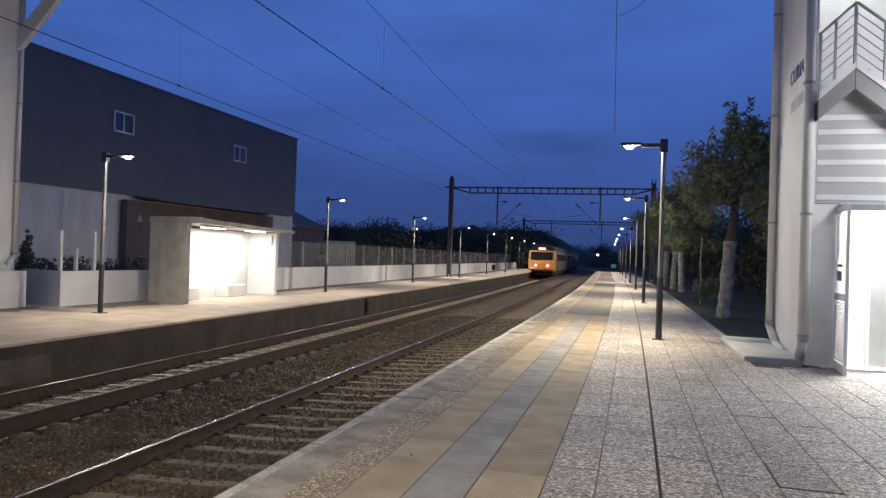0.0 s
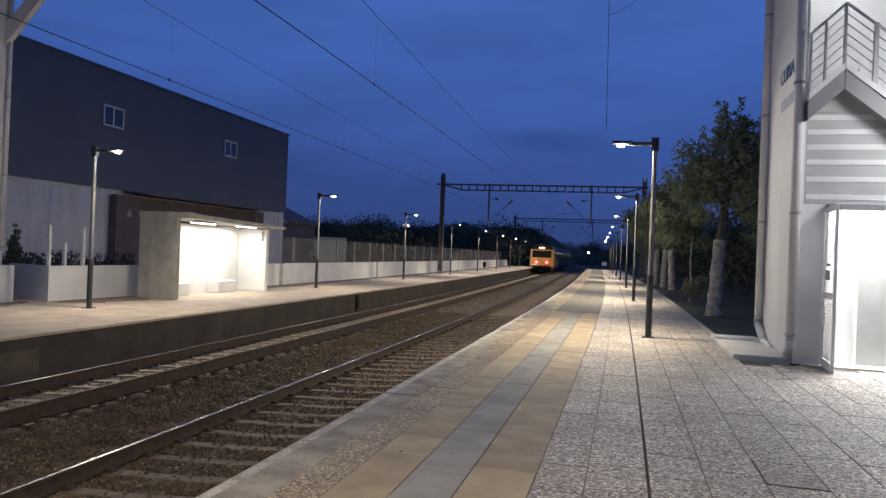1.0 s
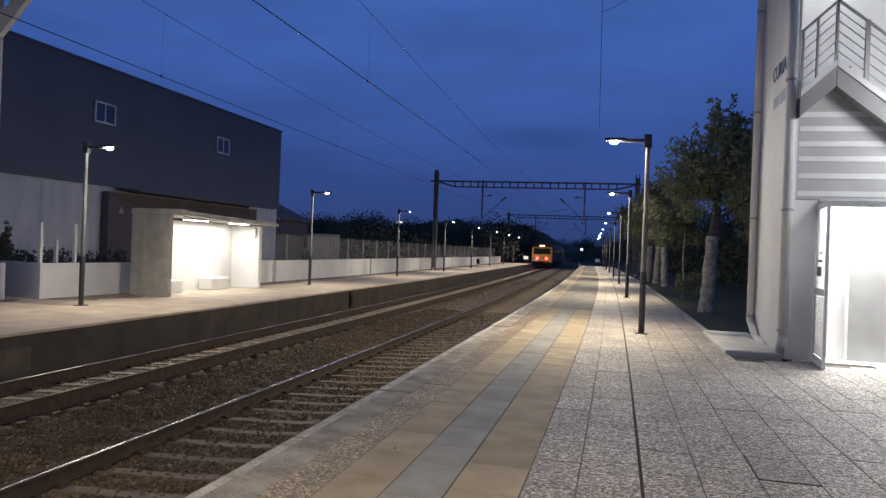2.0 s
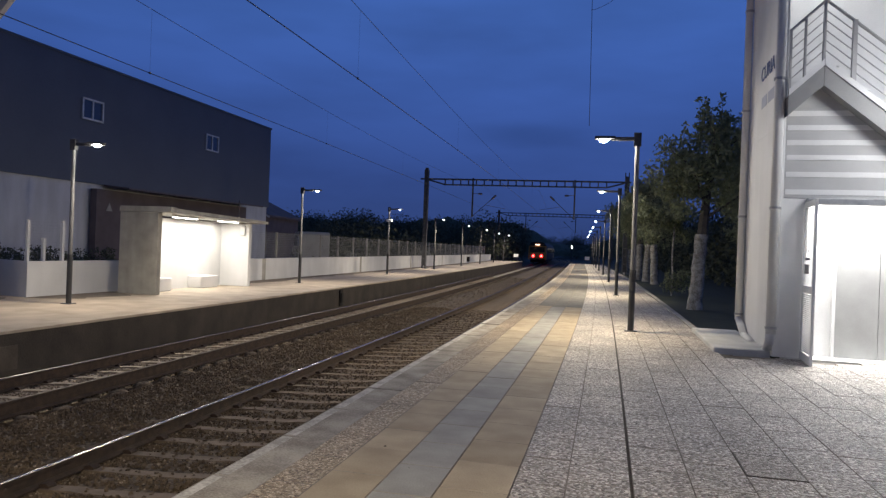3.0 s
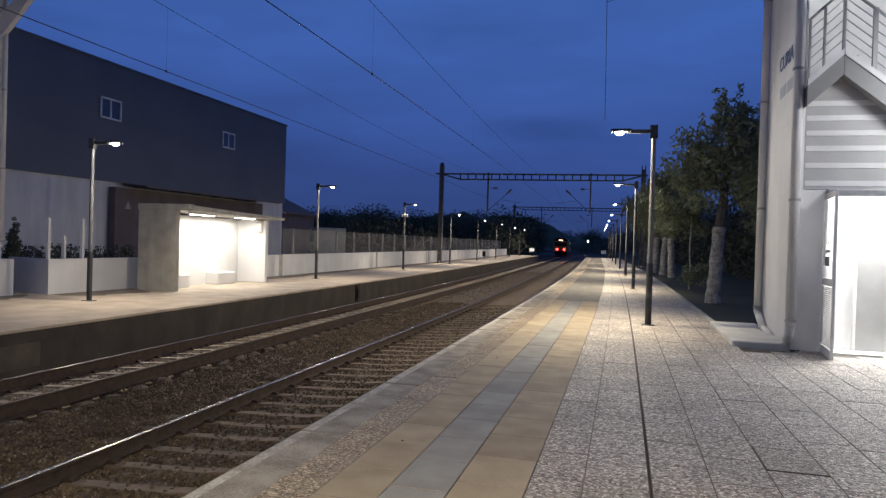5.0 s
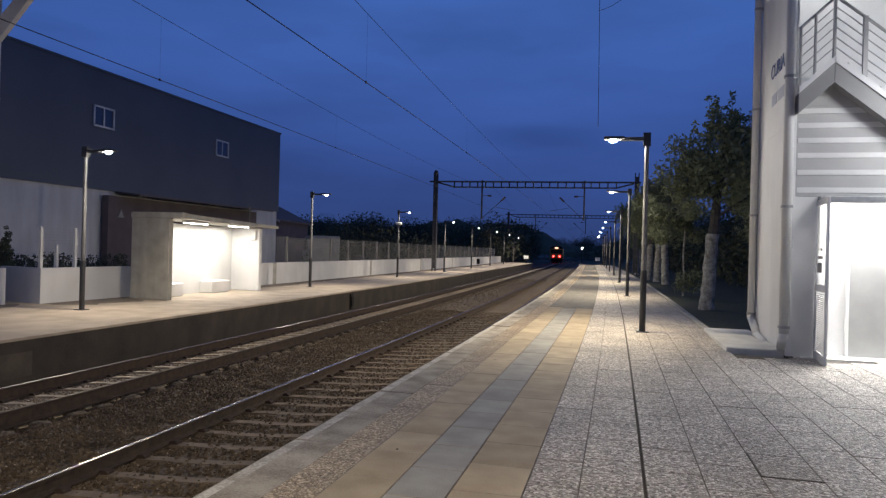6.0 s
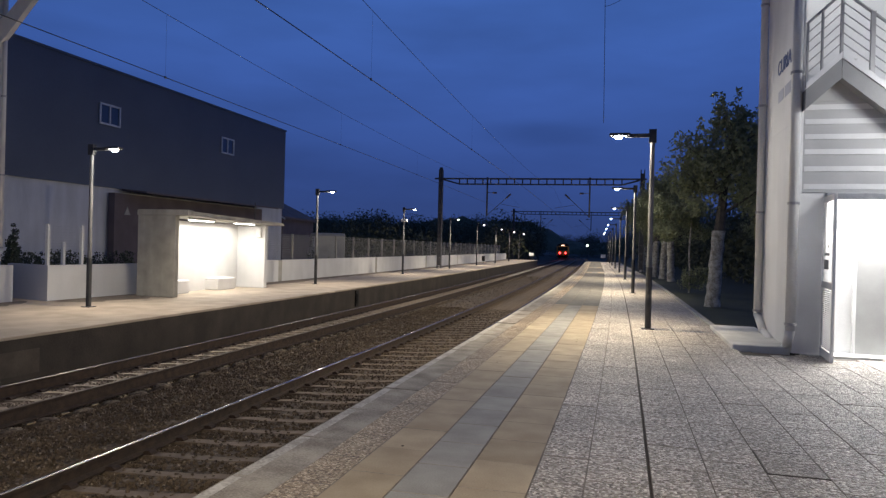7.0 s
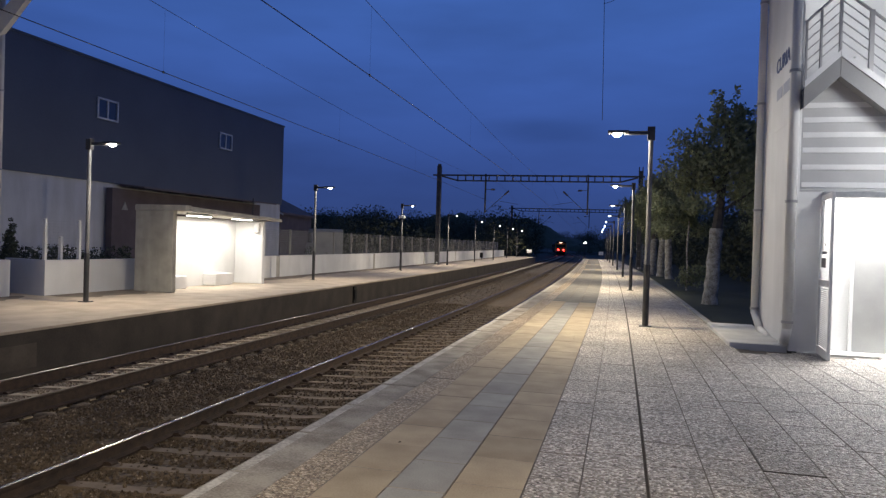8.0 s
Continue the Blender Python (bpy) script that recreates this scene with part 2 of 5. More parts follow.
M_grass = mat("verge_grass", (0.045, 0.055, 0.03), (0.03, 0.034, 0.02), scale=2.0, fine=40, bump=0.8)
M_yard = mat("yard_ground", (0.07, 0.065, 0.06), (0.045, 0.042, 0.04), scale=0.4, fine=9, bump=0.4)
M_ground = mat("far_ground", (0.05, 0.06, 0.035), (0.035, 0.04, 0.025), scale=0.05, fine=1.5, bump=0.3)
M_leaf = mat("leaf", (0.25, 0.265, 0.16), (0.14, 0.155, 0.09), rough=0.55, scale=3, bump=0, rnd=0.35)
def let_light_through(m, share, colour):
    """Thin leaves pass on part of the light that falls on their other side."""
    n, l = m.node_tree.nodes, m.node_tree.links
    out = next(k for k in n if k.bl_idname == "ShaderNodeOutputMaterial")
    tr, mx = n.new("ShaderNodeBsdfTranslucent"), n.new("ShaderNodeMixShader")
    tr.inputs["Color"].default_value = (*colour, 1)
    mx.inputs[0].default_value = share
    l.new(n["Principled BSDF"].outputs[0], mx.inputs[1])
    l.new(tr.outputs[0], mx.inputs[2])
    l.new(mx.outputs[0], out.inputs["Surface"])


let_light_through(M_leaf, 0.4, (0.3, 0.33, 0.16))
M_farleaf = mat("far_leaf", (0.12, 0.13, 0.08), (0.075, 0.085, 0.05), rough=0.8, scale=0.5, bump=0, rnd=0.3)
M_bark = mat("bark", (0.13, 0.11, 0.09), (0.07, 0.06, 0.05), scale=8, fine=50, bump=0.8)
M_limewash = mat("lime_washed_bark", (0.55, 0.53, 0.48), (0.2, 0.18, 0.145), scale=5.5, fine=26, bump=0.9, fine_mix=0.6)
M_train_y = mat("train_yellow", (0.64, 0.32, 0.075), (0.56, 0.27, 0.06), rough=0.4, scale=1, bump=0.0)
M_train_g = mat("train_grey", (0.07, 0.06, 0.055), (0.045, 0.04, 0.037), rough=0.65, metal=0.0, scale=1, bump=0.0)
M_under = mat("underframe", (0.02, 0.019, 0.018), rough=0.9, scale=2)
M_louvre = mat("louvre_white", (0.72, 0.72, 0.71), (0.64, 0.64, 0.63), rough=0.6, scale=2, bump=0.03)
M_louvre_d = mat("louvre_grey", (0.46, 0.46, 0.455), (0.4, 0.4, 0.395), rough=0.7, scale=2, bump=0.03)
M_steel = mat("lift_door_grey", (0.33, 0.33, 0.325), (0.28, 0.28, 0.275), rough=0.45, metal=0.0, scale=3, fine=90, bump=0.02)
M_led = glow_mat("led", (1.0, 0.97, 0.88), 170.0)
M_tube = glow_mat("tube_light", (1.0, 0.97, 0.9), 30.0)
M_ceil = glow_mat("lit_diffuser", (1.0, 0.99, 0.96), 14.0)
M_tail = glow_mat("tail_lamp", (1.0, 0.02, 0.017), 42.0)
M_tail_halo = glow_mat("tail_halo", (1.0, 0.02, 0.015), 0.4)
M_disp = glow_mat("display", (1.0, 0.62, 0.45), 4.0)
M_slabpale = mat("pale_slab", (0.68, 0.68, 0.66), (0.55, 0.55, 0.535), scale=2.5, fine=60, bump=0.2, stain=0.12)
M_clear = glass_mat("clear_glazing", (0.98, 0.99, 0.98), 0.03)
M_clear.node_tree.nodes["Principled BSDF"].inputs["Transmission Weight"].default_value = 1.0
M_clear.node_tree.nodes["Principled BSDF"].inputs["IOR"].default_value = 1.12
M_pale_writing = mat("faded_writing", (0.45, 0.47, 0.53), (0.4, 0.42, 0.48), rough=0.6, bump=0)
M_rail_grey = mat("grey_rail_paint", (0.4, 0.4, 0.4), (0.34, 0.34, 0.34), rough=0.5, bump=0)
M_fascia = mat("grey_beam_paint", (0.28, 0.28, 0.28), (0.24, 0.24, 0.24), rough=0.6, scale=2, bump=0.02)
M_wall_foot = mat("wall_foot_skin", (0.25, 0.205, 0.16), (0.15, 0.122, 0.095), rough=0.95, scale=2.5, fine=30, bump=0.4)
M_van = mat("pale_van_paint", (0.34, 0.34, 0.33), (0.28, 0.28, 0.27), rough=0.4, scale=2, bump=0)
M_blue = mat("blue_letters", (0.13, 0.17, 0.32), rough=0.5, bump=0)


# ---- mesh helpers ----
def box(bm, x0, x1, y0, y1, z0, z1):
    v = [bm.verts.new(p) for p in ((x0, y0, z0), (x1, y0, z0), (x1, y1, z0), (x0, y1, z0), (x0, y0, z1), (x1, y0, z1), (x1, y1, z1), (x0, y1, z1))]
    for f in ((3, 2, 1, 0), (4, 5, 6, 7), (0, 1, 5, 4), (1, 2, 6, 5), (2, 3, 7, 6), (3, 0, 4, 7)):
        bm.faces.new([v[i] for i in f])
    return v


def cyl(bm, p0, p1, r0, r1=None, seg=10):
    p0, p1 = Vector(p0), Vector(p1)
    r1 = r0 if r1 is None else r1
    d = (p1 - p0).normalized()
    a = d.orthogonal().normalized()
    b = d.cross(a)
    rings = []
    for p, r in ((p0, r0), (p1, r1)):
        rings.append([bm.verts.new(p + r * (math.cos(t) * a + math.sin(t) * b)) for t in [2 * math.pi * i / seg for i in range(seg)]])
    for i in range(seg):
        bm.faces.new((rings[0][i], rings[0][(i + 1) % seg], rings[1][(i + 1) % seg], rings[1][i]))
    bm.faces.new(rings[0][::-1])
    bm.faces.new(rings[1])


def bevel(bm, w=0.01, seg=2):
    bmesh.ops.bevel(bm, geom=list(bm.edges), offset=w, segments=seg, profile=0.6, affect="EDGES", clamp_overlap=True)


def prism(bm, outline, axis, a, b):
    """Extrudes a closed outline of pairs along an axis ('x', 'y' or 'z') from a to b."""
    def p3(p, k):
        return {"x": (k, p[0], p[1]), "y": (p[0], k, p[1]), "z": (p[0], p[1], k)}[axis]
    r0, r1 = [bm.verts.new(p3(p, a)) for p in outline], [bm.verts.new(p3(p, b)) for p in outline]
    n = len(outline)
    for i in range(n):
        bm.faces.new((r0[i], r0[(i + 1) % n], r1[(i + 1) % n], r1[i]))
    bm.faces.new(r0[::-1])
    bm.faces.new(r1)
    bmesh.ops.recalc_face_normals(bm, faces=bm.faces)


def sweep(bm, outline, stations):
    """Sweeps a closed outline of (u, z) along the line."""
    rings = [[bm.verts.new(cv(s, u, z)) for u, z in outline] for s in stations]
    n = len(outline)
    for r0, r1 in zip(rings, rings[1:]):
        for i in range(n):
            bm.faces.new((r0[i], r0[(i + 1) % n], r1[(i + 1) % n], r1[i]))
    bm.faces.new(rings[0][::-1])
    bm.faces.new(rings[-1])
    bmesh.ops.recalc_face_normals(bm, faces=bm.faces)


def stations(s0, s1, step=4.0):
    n = max(1, round((s1 - s0) / step))
    return [s0 + (s1 - s0) * i / n for i in range(n + 1)]


def mesh_of(name, bm, material, smooth=False):
    me = bpy.data.meshes.new(name)
    bm.to_mesh(me)
    bm.free()
    me.materials.append(material)
    if smooth:
        me.polygons.foreach_set("use_smooth", [True] * len(me.polygons))
    return me


def part(name, bm, material, parent, label="", smooth=False):
    ob = new(name, mesh_of(name, bm, material, smooth))
    ob.parent = parent
    if label:
        tagged(ob, label)
    return ob


def thing(name, m, label, category, group=""):
    ob = new(name)
    ob.empty_display_size = 0.2
    ob.matrix_world = m
    return tagged(ob, label, category, group)


def solo(name, bm, material, label, category, kind="", group="", smooth=False):
    return tagged(new(name, mesh_of(name, bm, material, smooth)), label, category, group, kind)


def B(*boxes):
    bm = bmesh.new()
    for b in boxes:
        box(bm, *b)
    return bm


def BB(w, *boxes):
    bm = B(*boxes)
    bevel(bm, w, 1)
    return bm


def lamp(kind, name, m, watts, colour, parent=None, size=0.2, spot=150.0):
    d = bpy.data.lights.new(name, kind)
    d.energy, d.color = watts, colour
    if kind == "SPOT":
        d.spot_size, d.spot_blend, d.shadow_soft_size = radians(spot), 0.7, size
    elif kind == "POINT":
        d.shadow_soft_size = size
    else:
        d.shape, d.size, d.size_y = "RECTANGLE", size[0], size[1]
    ob = new(name, d)
    if parent:
        ob.parent = parent
        ob.matrix_basis = m
    else:
        ob.matrix_world = m
    return ob


# ---- ground, platforms, tracks ----
S0, S_END, S_END_FAR = -14.0, 95.0, 108.0

bm = bmesh.new()
bmesh.ops.create_grid(bm, x_segments=8, y_segments=8, size=2500)
for v in bm.verts:
    v.co.z = -1.35
solo("ground", bm, M_ground, "dark open ground that reaches the horizon", "ground", "structure")

bm = bmesh.new()
sweep(bm, [(-10.1, -1.3), (-10.1, -1.1), (-9.36, -1.12), (-7.72, -1.03), (-7.5, -1.04), (-7.3, -1.0), (-7.12, -0.925), (-6.85, -0.875), (-6.4, -0.86), (-5.8, -0.88), (-5.3, -0.895), (-5.22, -0.955), (-5.05, -0.945), (-4.85, -0.91), (-3.47, -0.845), (-2.2, -0.865), (-2.2, -1.3)], stations(S0, 300, 4))
solo("trackbed", bm, M_ballast, "brown stone ballast bed under both tracks", "trackbed", "structure")

bm = bmesh.new()
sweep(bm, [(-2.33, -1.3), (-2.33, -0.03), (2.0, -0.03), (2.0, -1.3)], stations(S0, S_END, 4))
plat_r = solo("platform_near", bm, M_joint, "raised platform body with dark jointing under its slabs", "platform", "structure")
bm = bmesh.new()
sweep(bm, [(1.99, -1.3), (1.99, -0.03), (9.0, -0.03), (9.0, -1.3)], stations(S0, 11.7, 4))
solo("forecourt_base", bm, M_joint, "dark jointed base under the forecourt slabs", "pavement", "structure")
bm = bmesh.new()
sweep(bm, [(2.0, -1.3), (2.0, -0.06), (45.0, 0.1), (45, -1.3)], stations(15.0, 170, 5))
solo("verge", bm, M_grass, "dim grass verge beside the platform", "verge", "structure")
bm = bmesh.new()
sweep(bm, [(1.78, -0.2), (1.78, 0.03), (1.9, 0.03), (1.9, -0.2)], stations(15.0, S_END, 4))
solo("verge_kerb", bm, M_conc, "low concrete kerb between slabs and grass", "kerb", "structure")

bm = bmesh.new()
sweep(bm, [(-16.5, -1.3), (-16.5, -0.2), (-9.95, -0.2), (-9.95, -1.3)], stations(S0, S_END_FAR, 4))
plat_l = solo("platform_far", bm, M_plat_left, "far platform with tan worn paving under lamp light", "platform", "structure")
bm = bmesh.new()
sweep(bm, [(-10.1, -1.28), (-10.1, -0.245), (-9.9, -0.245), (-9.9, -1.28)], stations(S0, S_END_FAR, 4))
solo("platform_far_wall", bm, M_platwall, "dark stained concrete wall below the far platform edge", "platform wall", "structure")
bm = bmesh.new()
sweep(bm, [(-9.905, -.88), (-9.905, -.46), (-9.885, -.46), (-9.885, -.88)], [6.0, 10.1])
solo("patched_panel", bm, M_patched, "rough patched panel in the far platform wall", "wall patch", "structure")
bm = bmesh.new()
sweep(bm, [(-10.35, -0.245), (-10.35, -0.193), (-9.87, -0.193), (-9.86, -0.2), (-9.86, -0.245)], stations(S0, S_END_FAR, 4))
solo("platform_far_coping", bm, M_plat_left, "pale concrete coping of the far platform edge", "coping", "structure")
bm = bmesh.new()
sweep(bm, [(-80, -1.3), (-80, -0.25), (-16.5, -0.25), (-16.5, -1.3)], stations(S0 - 30, 180, 6))
solo("yard", bm, M_yard, "dark yard ground behind the far wall", "yard", "structure")


bm = bmesh.new()
sweep(bm, [(-9.27, -1.14), (-9.27, -1.1), (-8.5, -1.06), (-7.76, -1.01), (-7.76, -1.12)], stations(S0, 260, 4))
solo("ballast_strip", bm, M_palebal, "pale dusty ballast between the rails of the far track", "ballast", "structure")
bm = bmesh.new()
box(bm, -.02, .05, -.14, .14, -.92, -.3)
box(bm, -.03, .09, -.1, .1, -.8, -.42)
th = thing("wall_outlet", at(25.6, -9.9, 0), "small dark box fixed to the far platform wall", "box")
part("box_body", bm, M_under, th)


def rails(name, u, z, label, head, h=.16):
    th = thing(name, Matrix.Identity(4), label, "rail", "rails of the two tracks")
    st = stations(S0, 260, 4)
    bm = bmesh.new()
    sweep(bm, [(u - 0.075, z - h), (u - 0.075, z - h + .015), (u - 0.012, z - h + .035), (u - 0.012, z - 0.045), (u - 0.036, z - 0.035), (u - 0.036, z - 0.004),
               (u + 0.036, z - 0.004), (u + 0.036, z - 0.035), (u + 0.012, z - 0.045), (u + 0.012, z - h + .035), (u + 0.075, z - h + .015), (u + 0.075, z - h)], st)
    part("rail_web", bm, M_rust, th, "rust-brown rail web and foot")
    bm = bmesh.new()
    sweep(bm, [(u - 0.017, z - 0.005), (u - 0.015, z - 0.001), (u - 0.007, z + 0.001), (u + 0.007, z + 0.001), (u + 0.015, z - 0.001), (u + 0.017, z - 0.005)], st)
    part("rail_head", bm, head, th, "steel running surface")
    return th


RAILS = [(-3.43, -0.66), (-5.2, -0.75), (-7.67, -0.75), (-9.36, -0.86)]
for u, z in RAILS:
    if u == -7.67:
        # missing reflection on this rail is put into a darker, rougher head colour
        rails("rail", u, z, "rusty running rail, its head coloured brown where no reflection shows", M_glintless, .215)
    else:
        rails("rail", u, z, "rusty running rail with a polished head on concrete sleepers", M_railtop, .215 if u < -6 else .16)

# sleepers with their rail clips
SLEEPERS = ((-5.2, -0.75, -3.43, -0.66, -2.035, .585, .162, M_sleeper), (-9.36, -0.86, -7.67, -0.75, -1.9, .6, .218, M_dusty_sleeper))
bm = bmesh.new()
prism(bm, [(-.07, 0), (-.07, .02), (-.03, .05), (.02, .055), (.06, .03), (.06, 0)], "y", -.05, .05)
me_clip = mesh_of("rail_clip", bm, M_rust)
for ua, za, ub, zb, s_first, pitch, drop, surface in SLEEPERS:
    tr = tagged(thing("sleeper_row", Matrix.Identity(4), "row of weathered concrete sleepers under one track", "sleepers"), kind="structure")
    bm = bmesh.new()
    prism(bm, [(-1.3, -0.2), (-1.3, -0.05), (-1.24, -.012), (-1.18, 0.0), (-0.45, 0.0), (-0.3, -0.012), (0.3, -0.012), (0.45, 0.0), (1.18, 0.0), (1.24, -.012), (1.3, -0.05), (1.3, -0.2)], "y", -0.14, 0.14)
    for v in bm.verts:
        if v.co.z > -0.1:
            v.co.y *= 0.52
    if surface is M_dusty_sleeper:
        for v in bm.verts:
            v.co.x *= .655
    me = mesh_of("sleeper", bm, surface)
    lean = -math.degrees(math.atan2(zb - za, ub - ua))
    for i in range(110):
        s = s_first + pitch * i
        o = new("sleeper", me)
        p = cv(s, (ua + ub) / 2, (za + zb) / 2 - drop)
        o.matrix_world = pose(p.x, p.y, p.z, 0, lean, math.degrees(heading(s)))
        o.parent = tr
        if 10 < i < 46:
            for u, z in ((ua + .11, za), (ua - .11, za)) if surface is M_sleeper else ((ua + .11, za),):
                c = new("rail_clip", me_clip)
                q = cv(s, u, z - drop - .004)
                c.matrix_world = pose(q.x, q.y, q.z, 0, lean, math.degrees(heading(s)))
                c.parent = tr


# ballast heaped over the outer sleeper ends of the far track
V, Fc = [], []
hr = np.random.default_rng(9)
for i in range(8, 110):
    s = -1.9 + .6 * i + hr.uniform(-.03, .03)
    b, hh, w = len(V), hr.uniform(.09, .13), hr.uniform(.19, .25)
    for k in range(10):
        a = 2 * math.pi * k / 10
        V.append(cv(s + w * math.cos(a), -7.37 + .22 * math.sin(a), -1.1))
        V.append(cv(s + .62 * w * math.cos(a + .1), -7.37 + .14 * math.sin(a), -1.045 + hh * hr.uniform(.75, 1.05)))
    V.append(cv(s, -7.37, -1.045 + hh * 1.2))
    for k in range(10):
        n = (k + 1) % 10
        Fc += [(b + 2 * k, b + 2 * n, b + 2 * n + 1, b + 2 * k + 1), (b + 2 * k + 1, b + 2 * n + 1, b + 20)]
me = bpy.data.meshes.new("ballast_heaps")
me.from_pydata(V, [], Fc)
me.materials.append(M_ballast)
me.polygons.foreach_set("use_smooth", [True] * len(me.polygons))
tagged(new("ballast_heaps", me), "brown ballast heaped over the sleeper ends", "ballast", kind="stuff")


def on_sleeper(s, u):
    for ua, za, ub, zb, s_first, pitch, drop, surface in SLEEPERS:
        if ua - .5 < u < ub + .5 and abs((s - s_first + .5 * pitch) % pitch - .5 * pitch) < .12:
            return True
    return False


# loose ballast stones
rng = np.random.default_rng(5)


def stones(name, n, u_of, z_of, s_of, label, r=(0.012, 0.03), stuff_mat=None):
    base = np.array([(1, 0, -.3), (-.9, .3, -.3), (.1, 1, -.2), (-.1, -1, -.2), (.25, .15, 1), (-.4, -.5, .7)], float)
    tri = np.array([(0, 2, 4), (2, 1, 5), (2, 5, 4), (1, 3, 5), (3, 0, 4), (3, 4, 5)])
    V, Fc = np.empty((n, 6, 3)), np.empty((n, 6, 3), int)
    for i in range(n):
        s = s_of()
        u = u_of()
        while on_sleeper(s, u) and rng.random() < .88:
            s = s_of()
        p = cv(s, u, z_of(u))
        a = rng.uniform(0, 6.28, 2)
        ca, sa, cb, sb = math.cos(a[0]), math.sin(a[0]), math.cos(a[1]), math.sin(a[1])
        rot = np.array([[ca, -sa, 0], [sa, ca, 0], [0, 0, 1]]) @ np.array([[1, 0, 0], [0, cb, -sb], [0, sb, cb]])
        V[i] = (base * rng.uniform(0.7, 1.2, (6, 3)) * rng.uniform(*r)) @ rot.T + np.array(p)
        Fc[i] = tri + 6 * i
    me = bpy.data.meshes.new(name)
    me.from_pydata(V.reshape(-1, 3).tolist(), [], Fc.reshape(-1, 3).tolist())
    me.materials.append(stuff_mat or M_stone)
    return tagged(new(name, me), label, "ballast", kind="stuff")


def bed_z(u):
    return float(np.interp(u, [-10.1, -9.36, -7.72, -7.5, -7.3, -7.12, -6.85, -6.4, -5.8, -5.3, -5.22, -5.05, -4.85, -3.47, -2.2], [-1.1, -1.12, -1.03, -1.04, -1.0, -.925, -.875, -.86, -.88, -.895, -.955, -.945, -.91, -.845, -.865]))


def u_mid():
    u = rng.uniform(-8.0, -4.9)
    return u if rng.random() < 0.74 else rng.uniform(-5.1, -2.5)


stones("ballast_stones", 44000, u_mid, lambda u: bed_z(u) + rng.uniform(0.0, 0.02), lambda: 4.5 + 22 * rng.random() ** 1.7, "loose brown crushed stones of the track ballast")
stones("pale_ballast_stones", 2600, u_mid, lambda u: bed_z(u) + rng.uniform(0.01, 0.025), lambda: 4.5 + 22 * rng.random() ** 1.7, "pale loose stones scattered over the track ballast", (.009, .02), M_stone_p)
stones("dusty_ballast_stones", 8500, lambda: rng.uniform(-9.25, -7.78), lambda u: bed_z(u) + rng.uniform(0.005, 0.03), lambda: 6 + 26 * rng.random() ** 1.5, "pale dusty stones between the rails of the far track", (.014, .034), M_stone_p)
stones("ballast_stones", 5000, lambda: rng.uniform(-9.8, -4.9), lambda u: bed_z(u) + rng.uniform(0.0, 0.02), lambda: rng.uniform(24, 60), "loose brown crushed stones further along the tracks", (0.018, 0.032))

# ---- overhead line ----
def tube_path(bm, pts, r, seg=5):
    for a, b in zip(pts, pts[1:]):
        cyl(bm, a, b, r, r, seg)


def messenger_z(s, zc):
    k = (s % 54.0) / 54.0
    return zc + 1.72 - 0.78 * 4 * k * (1 - k)


for u, zc, nm in ((-4.35, 4.4, "overhead_line"), (-8.5, 4.58, "overhead_line")):
    th = thing(nm, Matrix.Identity(4), "overhead contact wire hung by droppers from its carrier wire", "overhead wire", "overhead lines")
    bm = bmesh.new()
    tube_path(bm, [cv(s, u, zc) for s in stations(-6, 220, 5)], 0.008)
    part("contact_wire", bm, M_wire, th)
    bm = bmesh.new()
    tube_path(bm, [cv(s, u, messenger_z(s, zc)) for s in stations(-6, 220, 3)], 0.0055)
    part("carrier_wire", bm, M_wire, th)
    for s in [2.8 + 8.7 * i for i in range(16)]:
        bm = bmesh.new()
        cyl(bm, cv(s, u, zc), cv(s, u, messenger_z(s, zc)), 0.0014, seg=4)
        box(bm, *[c for ax in ((-.011, .011), (-.02, .02), (-.02, .02)) for c in ax])
        for v in list(bm.verts)[-8:]:
            v.co += cv(s, u, zc)
        part("dropper", bm, M_wire, th)


